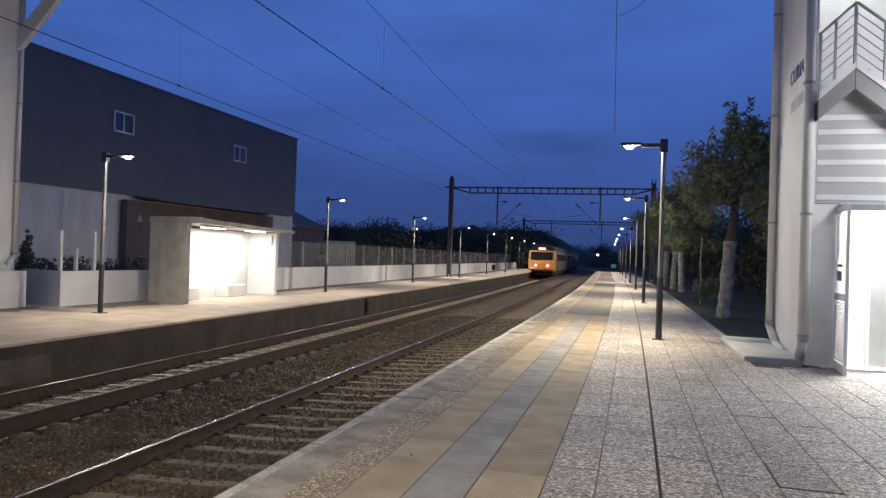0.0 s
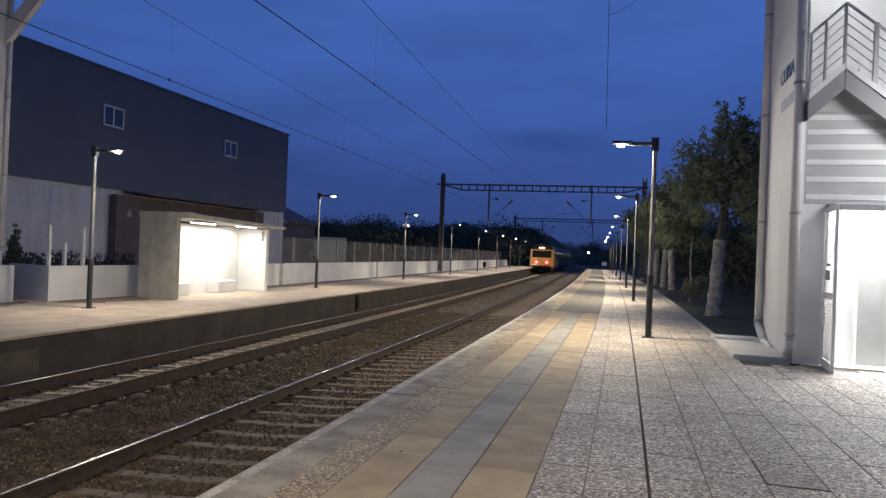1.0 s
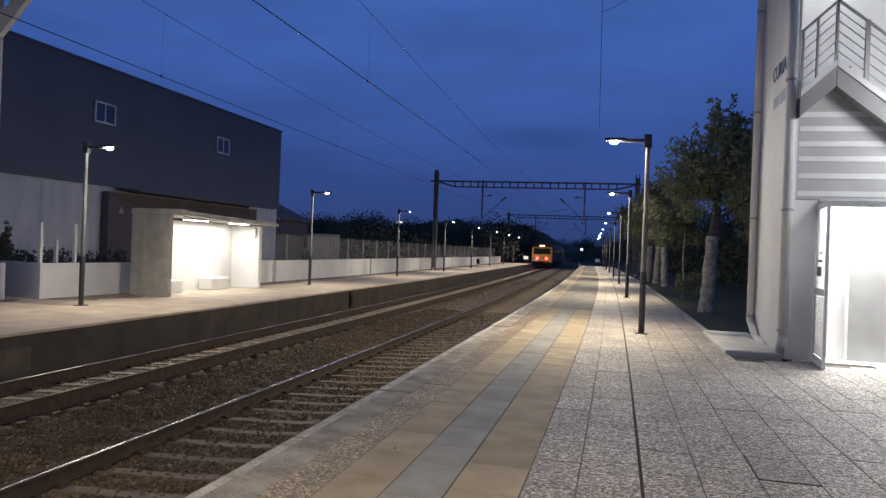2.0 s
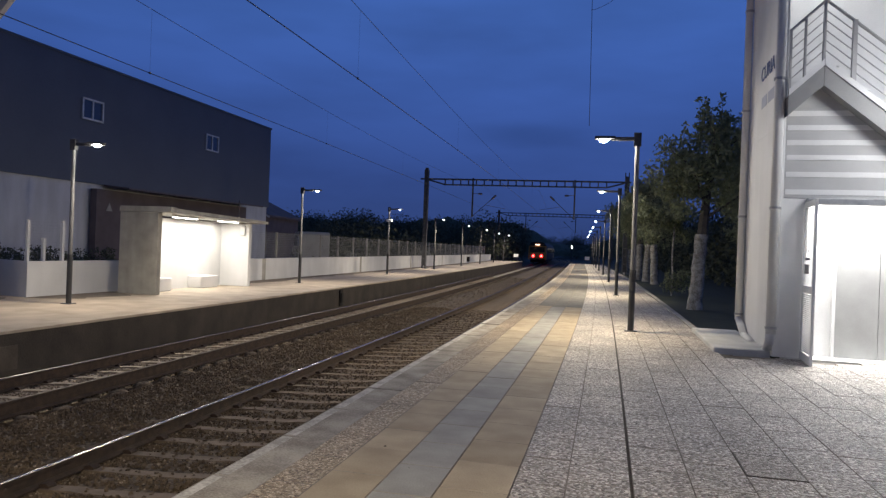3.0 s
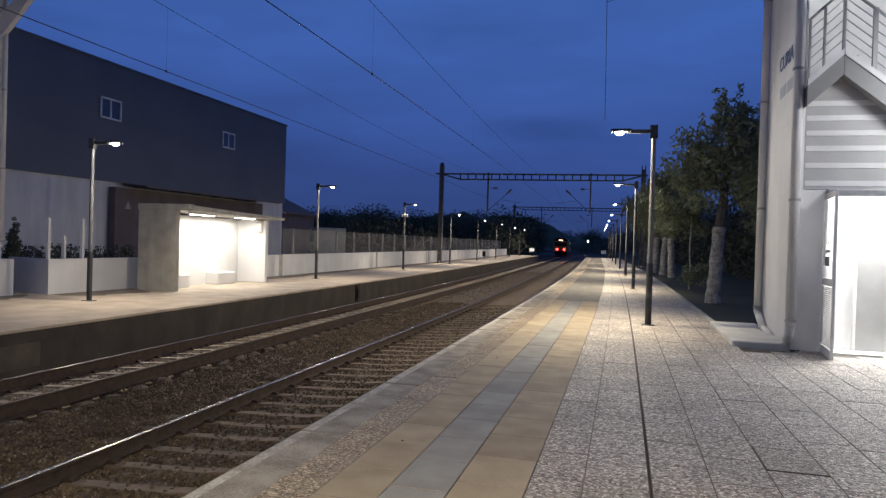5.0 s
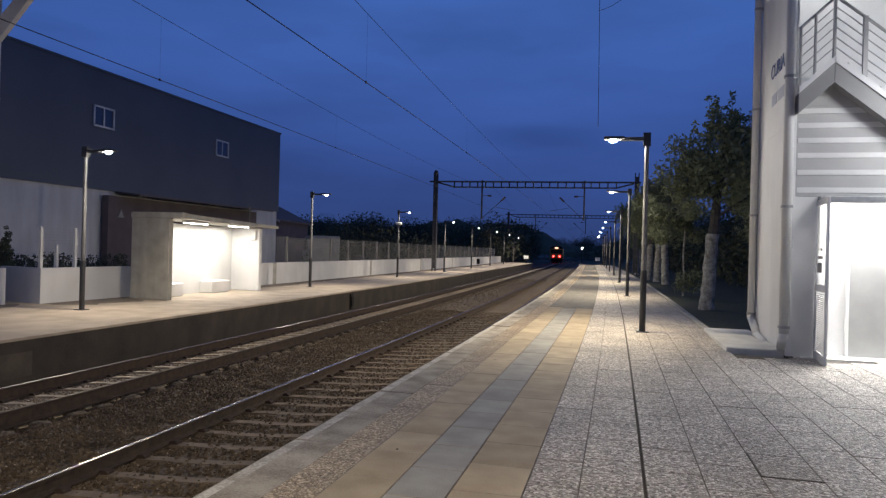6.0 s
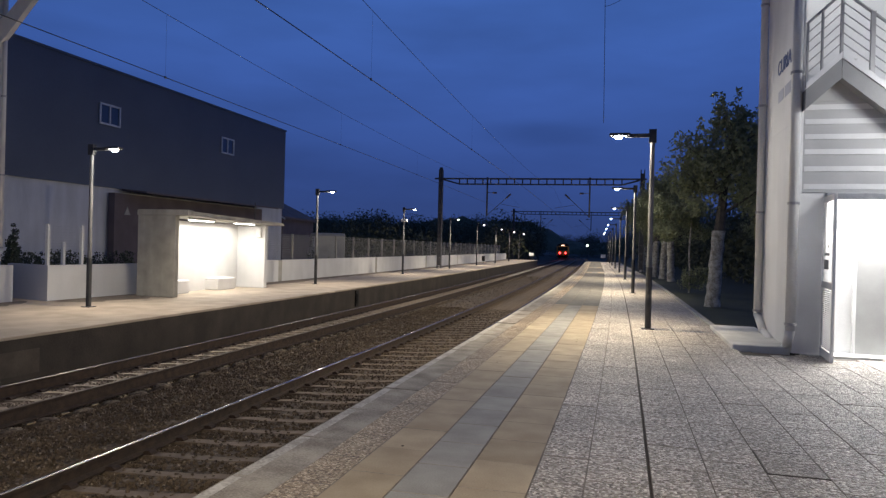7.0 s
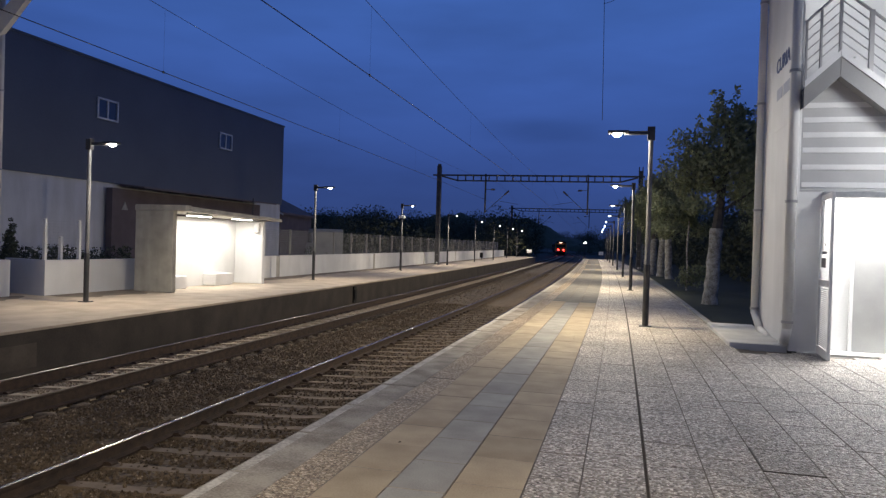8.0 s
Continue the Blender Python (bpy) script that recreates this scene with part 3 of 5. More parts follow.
def gantry(s, ul, ur, zb, ztop, pairs, label):
    th = thing("catenary_gantry", at(s, 0, 0), label, "gantry", "catenary gantries")
    for u, z0 in ((ul, -0.2), (ur, -0.05)):
        bm = bmesh.new()
        box(bm, u - .16, u - .1, -.18, .18, z0 - 0.3, ztop)
        box(bm, u + .1, u + .16, -.18, .18, z0 - 0.3, ztop)
        for i in range(int((ztop - z0) / 0.6)):
            z = z0 + 0.2 + 0.6 * i
            box(bm, u - .11, u + .11, -.15, .15, z, z + 0.585)
        part("post", bm, M_gantry, th)
    bm = bmesh.new()
    box(bm, ul - .5, ur + .3, -.06, .06, zb + .42, zb + .54)
    box(bm, ul + 1.5, ur - 1.5, -.06, .06, zb, zb + .1)
    part("beam_chord", bm, M_gantry, th)
    for xa, xb in ((ul + 1.5, ul + .2), (ur - 1.5, ur - .2)):
        bm = bmesh.new()
        cyl(bm, (xa, 0, zb + .05), (xb, 0, zb + .4), .06, seg=6)
        part("beam_end", bm, M_gantry, th)
    n = int((ur - ul - 3) / 0.62)
    for i in range(n + 1):
        x = ul + 1.5 + (ur - ul - 3) * i / n
        part("web_bar", B((x - .045, x + .045, -.05, .05, zb + .08, zb + .44)), M_gantry, th)
    for x, d in pairs:
        bm = bmesh.new()
        box(bm, x - .06, x + .06, -.06, .06, zb - 2.45, zb + .6)
        part("drop_tube", bm, M_gantry, th)
        bm = bmesh.new()
        cyl(bm, (x, 0, zb - 2.4), (x + d * 1.8, 0, zb - 0.75), .024, seg=6)
        cyl(bm, (x, 0, zb - .6), (x + d * .7, 0, zb - .62), .02, seg=6)
        cyl(bm, (x + d * 1.1, 0, zb - 1.5), (x + d * 2.6, 0, zb - 1.75), .014, seg=6)
        part("bracket", bm, M_gantry, th)
        for pa, pb in (((x + d * 1.5, 0, zb - 1.02), (x + d * 1.85, 0, zb - .7)), ((x + d * .45, 0, zb - .61), (x + d * .75, 0, zb - .62))):
            bm = bmesh.new()
            cyl(bm, pa, pb, .07, seg=8)
            part("insulator", bm, M_dark, th)
    return th


gantry(54.0, -13.3, 2.15, 6.43, 7.62, ((-9.57, 1), (-1.7, -1)), "dark steel lattice gantry spanning both tracks with wire brackets")
gantry(111.0, -14.1, 3.6, 6.95, 7.9, ((-9.8, 1), (-2.0, -1)), "second dark steel lattice gantry further along the line")


# ---- platform lamps ----
def lamp_post(s, u, z, side, watts, label, H=3.9, boxed=False, colour=(1.0, 0.85, 0.6), tilt=21, spill=0, spot=166, lens=1.0):
    """side: +1 when the arm reaches to the right of the line."""
    th = thing("platform_lamp", at(s, u, z), label, "street lamp", "platform lamps")
    bm = bmesh.new()
    cyl(bm, (0, 0, 0), (0, 0, 1.2), .062, .062, 12)
    part("lower_pole", bm, M_pole, th, smooth=False)
    bm = bmesh.new()
    cyl(bm, (0, 0, 1.2), (0, 0, H - .04), .05, .045, 12)
    # grey raised above the lower pole's to carry light from the lamp head
    part("pole", bm, M_pole_lit, th, "grey upper pole, coloured paler for the lamp light on it")
    part("base_plate", B((-.12, .12, -.12, .12, 0, .015)), M_pole, th)
    bm = bmesh.new()
    box(bm, -.07, .07, -.06, .06, H - .18, H + .08)
    box(bm, min(0, side * .5), max(0, side * .5), -.035, .035, H - .07, H)
    part("arm", bm, M_pole, th)
    x0, x1 = sorted((side * .42, side * .82))
    bm = BB(.012, (x0, x1, -.1, .1, H - .045, H + .012))
    head = part("lamp_head", bm, M_pole, th)
    bm = bmesh.new()
    bmesh.ops.create_uvsphere(bm, u_segments=14, v_segments=8, radius=1.0, matrix=Matrix.Translation(((x0 + x1) / 2 + side * .03, 0, H - .06)) @ Matrix.Diagonal((.085 * lens, .07 * lens, .045 * lens, 1)))
    part("led_panel", bm, M_led, head, "glowing white lamp panel")
    if boxed:
        part("loudspeaker", BB(.02, (-.18, .2, -.08, .08, 3.12, 3.27)), M_winframe, th, "pale grey horn box on the pole")
    if spill:
        lamp("POINT", "lens_light", pose(side * .62, 0, H - .15), spill, (1.0, 0.95, 0.87), th, 0.07)
    lamp("SPOT", "lamp_light", pose(side * .65, 0, H - .16, 0, -side * tilt), watts, colour, th, 0.12, spot)
    return th


LR = [14.1, 26.0, 38.0, 50.3, 62.0, 74.0, 86.0, 98.0]
# extra post behind the camera, off the row's spacing, fills the near slabs with light
lamp_post(-1.6, 0.52, 0, -1, LAMP_W * 2.1, "unseen lamp post added behind the camera to light the near slabs", tilt=6)
for i, s in enumerate(LR):
    lamp_post(s, 0.52, 0, -1, LAMP_W * (1.0, 1.25, 1.3)[i] if i < 3 else FAR_LAMP_W * 1.25, "dark slim platform lamp post with a lit white head", 3.8, tilt=36, spill=(130, 120, 90, 70, 0, 0, 0, 0)[i], spot=157, lens=(1.0, .8)[i] if i < 2 else .6)
LL = [14.4, 27.0, 39.8, 53.0, 65.6, 78.3, 90.8, 103.0]
lamp_post(1.6, -12.45, -0.2, 1, LAMP_W * 0.22, "dark slim lamp post on the far platform", colour=(1.0, 0.89, 0.72), tilt=25)
for i, s in enumerate(LL):
    lamp_post(s, -12.62 if i == 0 else -12.25, -0.2, 1, LAMP_W * 0.52 if i < 3 else FAR_LAMP_W * 0.85, "dark slim lamp post, lit, on the far platform", boxed=i == 2, colour=(1.0, 0.89, 0.72), tilt=34 if i < 2 else 27, spill=40 if i < 3 else 0, lens=(1.0, .85)[i] if i < 2 else .6)


# ---- far platform: low wall, fence, shelter ----
def low_wall(joints, u):
    th = tagged(thing("boundary_wall", Matrix.Identity(4), "low white rendered wall along the far platform", "wall"), kind="structure")
    for a, b in zip(joints, joints[1:]):
        bm = bmesh.new()
        sweep(bm, [(u - .2, -.3), (u - .2, .74), (u, .74), (u, -.3)], stations(a + (.34 if a > 25 else 0), b, 4))
        part("wall_panel", bm, M_white, th)
        bm = bmesh.new()
        sweep(bm, [(u - .1, -.2), (u - .1, .72), (u - .006, .72), (u - .006, -.2)], [b + .0, b + .34])
        part("pilaster", bm, M_conc, th, "recessed bare concrete strip")
    return th


BW = tagged(thing("boundary_wall", Matrix.Identity(4), "short low white wall running up to the shelter", "wall"), kind="structure")
bm = bmesh.new()
prism(bm, [tuple(cv(s, u, 0))[:2] for s, u in ((15.2, -14.6), (18.6, -14.42), (18.6, -14.62), (15.4, -14.8), (15.8, -16.3), (15.6, -16.3))], "z", -.3, .74)
part("wall_panel", bm, M_white, BW)


def dirt(s0, s1, u_wall, width, z):
    """A thin uneven skin of darker brown along a wall's foot."""
    bm = bmesh.new()
    n = int((s1 - s0) / .3)
    rows = []
    for i in range(n + 1):
        s = s0 + (s1 - s0) * i / n
        w = width * (1 + .5 * noise.noise(Vector((s * .7, u_wall, 0))) + .3 * noise.noise(Vector((s * 2.6, u_wall, 3)))) * min(1.0, .3 + i / 3, .3 + (n - i) / 3)
        rows.append([bm.verts.new(cv(s, u_wall, z)), bm.verts.new(cv(s, u_wall + .5 * w, z + .003)), bm.verts.new(cv(s, u_wall + w, z - .008))])
    for r0, r1 in zip(rows, rows[1:]):
        for k in range(2):
            bm.faces.new((r0[k], r1[k], r1[k + 1], r0[k + 1]))
    bmesh.ops.recalc_face_normals(bm, faces=bm.faces)
    solo("wall_foot_skin", bm, M_wall_foot, "uneven darker brown skin along the foot of the low wall", "dirt", "structure")


dirt(15.2, 18.2, -14.58, 1.5, -.194)
dirt(9.0, 14.9, -15.1, .7, -.194)
dirt(24.0, 103.0, -14.31, .8, -.194)
low_wall([23.9, 27.7, 40.8, 53.6, 66.4, 79.2, 92.0, 104.0], -14.3)
bm = bmesh.new()
sweep(bm, [(-16.4, -.3), (-16.4, .74), (-15.12, .74), (-15.12, -.3)], [8.0, 12.0, 14.62])
solo("tower_plinth", bm, M_white, "low white plinth wall below the far lift tower", "wall", "structure")


def fence(s0, s1, u, z0, h, bay, label, wire=.0042, post_mat=None):
    post_mat = post_mat or M_white
    th = thing("fence", Matrix.Identity(4), label, "fence")
    n = round((s1 - s0) / bay)
    for i in range(n + 1):
        s = s0 + (s1 - s0) * i / n
        bm = bmesh.new()
        p = cv(s, u, z0)
        box(bm, p.x - .04, p.x + .04, p.y - .04, p.y + .04, z0, z0 + h + .03)
        part("post", bm, post_mat, th)
        if i < n:
            bm = bmesh.new()
            e = s0 + (s1 - s0) * (i + 1) / n
            for k in range(14):
                z = z0 + .04 + (h - .06) * k / 13
                cyl(bm, cv(s, u, z), cv(e, u, z), wire, seg=3)
            for k in range(1, int(bay / .09)):
                q = s + (e - s) * k / int(bay / .09)
                cyl(bm, cv(q, u, z0 + .02), cv(q, u, z0 + h), wire * .7, seg=3)
            part("mesh_panel", bm, M_galv, th, "fine grey wire mesh panel")
    return th


fence(23.96, 97.55, -14.4, 0.74, 1.14, 2.628, "wire mesh fence with pale posts on the low white wall", post_mat=M_conc)
fence(15.28, 16.5, -14.7, 0.74, 1.06, 1.22, "short wire mesh fence with pale posts on the low wall", .0015)
FP = thing("fence_post", at(16.1, -14.95, 0), "short pale post behind the mesh fence", "post")
part("post", BB(.008, (-.045, .045, -.045, .045, -.25, 1.36)), M_white, FP)


def shelter():
    th = thing("platform_shelter", at(17.95, -12.72, -0.2), "concrete platform shelter with white inside and a flat roof", "shelter")
    L, D, Hh = 5.6, 1.28, 2.42
    part("side_wall", BB(.015, (-D, 0, 0, .2, 0, Hh)), M_conc, th, "bare grey concrete side wall")
    part("side_wall", BB(.015, (-D, -.0, L - .2, L, 0, Hh - .12)), M_white, th)
    part("back_wall", B((-D, -D + .15, .2, L - .2, 0, Hh - .1)), M_white, th)
    bm = bmesh.new()
    prism(bm, [(.1, Hh), (.1, Hh + .15), (L + .6, Hh + .0), (L + .6, Hh - .1)], "x", -D - .1, .34)
    part("roof", bm, M_conc, th, "thin flat concrete roof slab")
    part("fascia", BB(.01, (-D, .42, -.01, .28, Hh + .003, Hh + .17)), M_conc, th)
    for y in (.9, 3.5):
        f = part("tube_fitting", BB(.01, (-.2, -.08, y, y + 1.3, Hh - .1, Hh - .02)), M_louvre, th)
        part("tube", B((-.18, -.1, y + .03, y + 1.27, Hh - .115, Hh - .102)), M_tube, f, "glowing tube")
    lamp("AREA", "shelter_light", pose(-.5, 2.7, Hh - .16), 122, (1.0, 0.95, 0.86), th, (.25, 4.2))
    part("wall_box", BB(.02, (-.32, -.12, L - .3, L - .2, Hh - .55, Hh - .2)), M_louvre, th, "small white box on the wall")
    bm = bmesh.new()
    cyl(bm, (-.6, L + .1, Hh), (-.6, L + .1, Hh + .75), .02, seg=6)
    part("mast", bm, M_pole, th)
    return th


shelter()
for s, u in ((18.55, -13.65), (21.34, -13.65)):
    th = thing("bench_block", at(s, u, -0.2), "solid white concrete bench block inside the shelter", "bench", "shelter benches")
    part("block", BB(.03, (-.3, .3, 0, 1.12, 0, .42)), M_white, th)
    part("shadow_gap", B((-.27, .22, .03, 1.09, -.0, .02)), M_platwall, th)


# ---- lift towers ----
def downpipe(parent, x, y, z0, z1, elbow, r=.06):
    bm = bmesh.new()
    cyl(bm, (x, y, z0 + .35), (x, y, z1), r, seg=14)
    ex, ey = elbow
    cyl(bm, (x, y, z0 + .38), (x + ex * .45, y + ey * .45, z0 + .12), r, seg=14)
    cyl(bm, (x + ex * .45, y + ey * .45, z0 + .12), (x + ex, y + ey, z0 + .06), .055, seg=12)
    p = part("downpipe", bm, M_louvre, parent, "white rain downpipe", smooth=True)
    for z in (z0 + .45, z0 + 2.3, z0 + 4.3, z0 + 6.2):
        if z < z1:
            bm = bmesh.new()
            cyl(bm, (x, y, z - .02), (x, y, z + .02), r + .014, seg=14)
            part("clamp", bm, M_galv, p)


def word(txt, size, material):
    c = bpy.data.curves.new("word", "FONT")
    c.body, c.size, c.extrude = txt, size, .004
    o = new("letters", c)
    me = bpy.data.meshes.new_from_object(o)
    bpy.data.objects.remove(o)
    me.materials.append(material)
    return new("letters", me)


TW = thing("lift_tower", at(0, 0, 0), "tall white station lift tower with downpipes and a lit doorway", "tower")
part("tower_wall", B((2.5, 2.58, 11.7, 14.25, 0, 9.0)), M_tower, TW)
part("tower_wall", B((2.58, 9.0, 14.05, 14.25, 0, 9.0)), M_tower, TW)
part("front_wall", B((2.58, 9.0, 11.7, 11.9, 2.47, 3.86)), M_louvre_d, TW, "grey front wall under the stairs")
part("door_jamb", B((2.58, 2.95, 11.7, 11.9, 0, 2.46)), M_louvre, TW)
part("recess_wall", B((2.9, 8.9, 12.1, 12.25, 0, 2.5)), M_white, TW)
part("recess_ceiling", B((2.95, 8.9, 11.9, 12.25, 2.5, 2.56)), M_white, TW)
part("recess_floor", B((2.7, 8.9, 11.62, 12.1, -.1, .002)), M_slabpale, TW)
part("lintel", BB(.01, (2.9, 9.0, 11.58, 11.7, 2.36, 2.46)), M_galv, TW, "dark grey door head rail")
lift = part("lift_door", B((3.46, 4.07, 12.04, 12.1, 0, 2.1), (4.08, 4.7, 12.045, 12.1, 0, 2.1)), M_steel, TW, "plain grey steel lift door")
for x in (3.42, 4.7):
    part("door_post", B((x, x + .04, 12.03, 12.1, 0, 2.1)), M_louvre, lift)
part("ceiling_light", B((3.0, 8.8, 11.92, 12.04, 2.455, 2.495)), M_ceil, TW, "glowing ceiling light strip")
lamp("AREA", "recess_light", pose(4.4, 11.82, 2.4, -8), 310, (1.0, 0.98, 0.95), TW, (2.9, .3))
for z in (2.56, 2.83, 3.09, 3.32, 3.55, 3.77):
    part("louvre", BB(.001, (2.6, 9.0, 11.692, 11.7, z - .04, z + .04)), M_louvre, TW, "flat white horizontal strip")
downpipe(TW, 2.46, 11.66, 0, 9.0, (-.03, .25), .075)
downpipe(TW, 2.42, 14.2, 0, 9.0, (.02, -1.2), .066)
sg = part("name_panel", B((2.496, 2.4995, 11.95, 13.5, 3.6, 5.2)), M_tower, TW)
w1 = word("CURIA", .35, M_blue)
w1.matrix_basis = pose(2.488, 13.24, 4.61, 90, 0, -90)
w1.parent = sg
tagged(w1, "blue painted station letters")
bm = B((2.489, 2.493, 12.75, 13.15, 4.13, 4.32), (2.489, 2.493, 12.1, 12.65, 4.13, 4.32))
part("small_writing", bm, M_pale_writing, sg, "faded grey-blue line of small writing")


# stairs over the doorway: two flights that meet in a ridge
def flight(x0, z0, x1, z1, y0, y1, nm, posts, steps=True):
    f = tagged(new("stair_flight"), nm)
    f.parent = TW
    bm = bmesh.new()
    prism(bm, [(x0, z0), (x0, z0 + .1), (x1, z1 + .1), (x1, z1)], "y", y0 - .02, y0 + .06)
    part("stringer", bm, M_white, f)
    bm = bmesh.new()
    prism(bm, [(x0, z0 - .3), (x0, z0), (x1, z1), (x1, z1 - .3)], "y", y0, y1)
    part("fascia", bm, M_fascia, f, "deep grey side beam")
    n = max(2, round(abs(z1 - z0) / .175))
    for i in range(n if steps else 0):
        t = (i + .5) / n
        xa, xb = x0 + (x1 - x0) * i / n, x0 + (x1 - x0) * (i + 1) / n
        za = z0 + (z1 - z0) * t + .14
        part("tread", B((min(xa, xb), max(xa, xb), y0 + .1, y1 + .9, za - .04, za)), M_louvre, f)
    for k in range(6):
        d = .24 + .15 * k
        bm = bmesh.new()
        cyl(bm, (x0, y0 + .03, z0 + d), (x1, y0 + .03, z1 + d), .009 if k < 5 else .022, seg=6)
        part("handrail" if k == 5 else "guard_bar", bm, M_rail_grey, f)
    for x, w in posts:
        z = z0 + (z1 - z0) * (x - x0) / (x1 - x0)
        part("rail_post", B((x - w, x + w, y0 - .015, y0 + .045, z + .02, z + 1.0)), M_rail_grey, f)


flight(2.55, 4.0, 3.03, 4.45, 11.48, 11.7, "white steel stair flight rising", ((2.56, .014), (2.76, .014), (3.02, .018)), False)
flight(3.035, 4.45, 4.8, 2.98, 11.475, 11.7, "white steel stair flight falling", ((3.43, .03), (4.05, .03), (4.7, .03)))
bm = bmesh.new()
prism(bm, [(2.6, 3.855), (2.6, 3.9), (3.04, 4.3), (3.4, 3.855)], "y", 11.69, 11.72)
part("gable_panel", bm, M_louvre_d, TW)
part("stair_back_wall", B((2.58, 9.0, 12.75, 12.85, 2.56, 9.0)), M_white, TW)
lamp("AREA", "stair_light", pose(3.3, 12.25, 6.9), 22, (0.97, 0.98, 1.0), TW, (1.6, .3))
part("stair_lamp", BB(.01, (2.8, 4.3, 12.15, 12.35, 6.95, 7.02)), M_ceil, TW, "glowing lamp strip over the stairs")
# added fill light, strip and bracket, out of view, to brighten the tower front
lamp("AREA", "entrance_light", pose(5.3, 10.0, 4.35, 36), 150, (0.97, 0.98, 1.0), TW, (2.4, .6))
part("front_fill_strip", BB(.01, (4.1, 6.5, 9.95, 10.1, 4.42, 4.5)), M_ceil, TW, "added unseen glowing strip that brightens the tower front")
part("fill_bracket", B((5.25, 5.35, 10.1, 11.7, 4.44, 4.48)), M_galv, TW)
bm = bmesh.new()
prism(bm, [(2.5, 6.9), (1.0, 8.4), (1.6, 8.4), (2.5, 7.5)], "y", 13.85, 14.1)
part("bracket", bm, M_tower, TW, "slanting painted bracket")

bm = B((1.66, 2.5, 11.8, 14.85, -.1, .075))
bevel(bm, .015, 1)
solo("drain_slab", bm, M_slabpale, "raised pale concrete slab at the foot of the tower", "slab", "structure")

# plain deck of the footbridge, carried by the brackets
FB = thing("footbridge", at(0, 0, 0), "plain concrete footbridge deck between the two lift towers", "footbridge")
part("deck", B((-15.3, 2.5, 12.2, 14.6, 8.4, 8.7)), M_conc, FB)
for y in (12.2, 14.5):
    part("parapet", B((-15.3, 2.5, y, y + .1, 8.7, 9.8)), M_louvre, FB)

# door leaf that stands open
GD = thing("gate_leaf", pose(2.9, 11.68, 0.01, 0, 0, -5), "grey metal door leaf standing open, glazed above a perforated panel", "door")
bm = B((-.02, .02, -.88, -.82, 0, 2.38), (-.02, .02, -.06, 0, 0, 2.38), (-.02, .02, -.82, -.06, 0, .12), (-.02, .02, -.82, -.06, 1.02, 1.12), (-.02, .02, -.82, -.06, 2.3, 2.38))
part("leaf_frame", bm, M_louvre, GD)
gp = part("glass_panel", B((-.006, .006, -.82, -.06, 1.12, 2.3)), M_clear, GD, "clear glazing")
for z0, z1, y0, y1 in ((1.62, 1.66, -.45, -.4), (1.5, 1.54, -.55, -.2), (1.3, 1.44, -.5, -.15)):
    part("notice", B((-.012, -.0065, y0, y1, z0, z1)), M_bluegrey, gp, "small grey notice sheet")
for i in range(30):
    z = .14 + .029 * i
    part("slat", B((-.012, .012, -.82, -.06, z, z + .016)), M_louvre, GD)

# far lift tower with its bracket
TL = thing("lift_tower", at(14.5, -15.3, 0), "tall white lift tower on the far platform with a downpipe", "tower")
part("tower_wall", B((-3.5, -.1, -4.0, 0.0, .74, 10.0)), M_tower, TL)
downpipe(TL, -.05, -.06, .74, 10.0, (-.0, -.6), .055)
bm = bmesh.new()
prism(bm, [(-.12, 6.36), (.05, 6.5), (.24, 6.69), (1.12, 7.64), (1.83, 8.4), (1.42, 8.4), (.71, 7.68), (.06, 7.05), (-.12, 6.95)], "y", -.18, -.04)
part("bracket", bm, M_tower, TL, "slanting painted bracket")


# ---- buildings behind the far platform ----
def warehouse():
    th = thing("warehouse", pose(-27, 0, 0), "large dark navy clad hall with a pale lower wall", "building")
    y0, y1 = 10.0, 51.4
    part("upper_wall", B((-30, 0, y0, y1, 4.22, 10.5)), M_clad, th, "dark navy metal cladding")
    part("lower_wall", B((-29.9, -.12, y0, y1 - .1, -.3, 4.22)), M_facade, th, "pale rendered lower wall")
    part("parapet", B((-30, .06, y0, y1 + .06, 10.5, 10.62)), M_clad, th)
    for ya, yb in ((30.75, 32.3), (42.15, 43.7)):
        w = part("window", B((.02, .09, ya, ya + .085, 7.58, 8.6), (.02, .09, yb - .085, yb, 7.58, 8.6), (.02, .09, ya, yb, 7.53, 7.62), (.02, .09, ya, yb, 8.56, 8.65),
                             (.02, .07, (ya + yb) / 2 - .04, (ya + yb) / 2 + .04, 7.58, 8.6)), M_winframe, th, "pale framed two-pane window")
        part("pane", B((.004, .02, ya + .05, (ya + yb) / 2 - .03, 7.6, 8.58)), M_glass, w)
        part("pane", B((.004, .02, (ya + yb) / 2 + .03, yb - .05, 7.6, 8.58)), M_glass, w)
    return th


warehouse()
SH = thing("transformer_shed", pose(-26.6, 31.6, -.25), "low dark shed with a triangular warning sign", "shed")
part("shed_wall", B((-.4, 0, 0, 15.6, 0, 4.2)), M_dark, SH)
bm = bmesh.new()
prism(bm, [(-.4, 4.4), (-.4, 4.5), (1.2, 4.35), (1.2, 4.25)], "y", 1.0, 15.9)
part("shed_roof", bm, M_dark, SH)
bm = bmesh.new()
prism(bm, [(.72, 3.05), (1.22, 3.05), (.97, 3.5)], "x", .0, .03)
part("warning_sign", bm, M_conc, SH, "pale triangular warning sign")


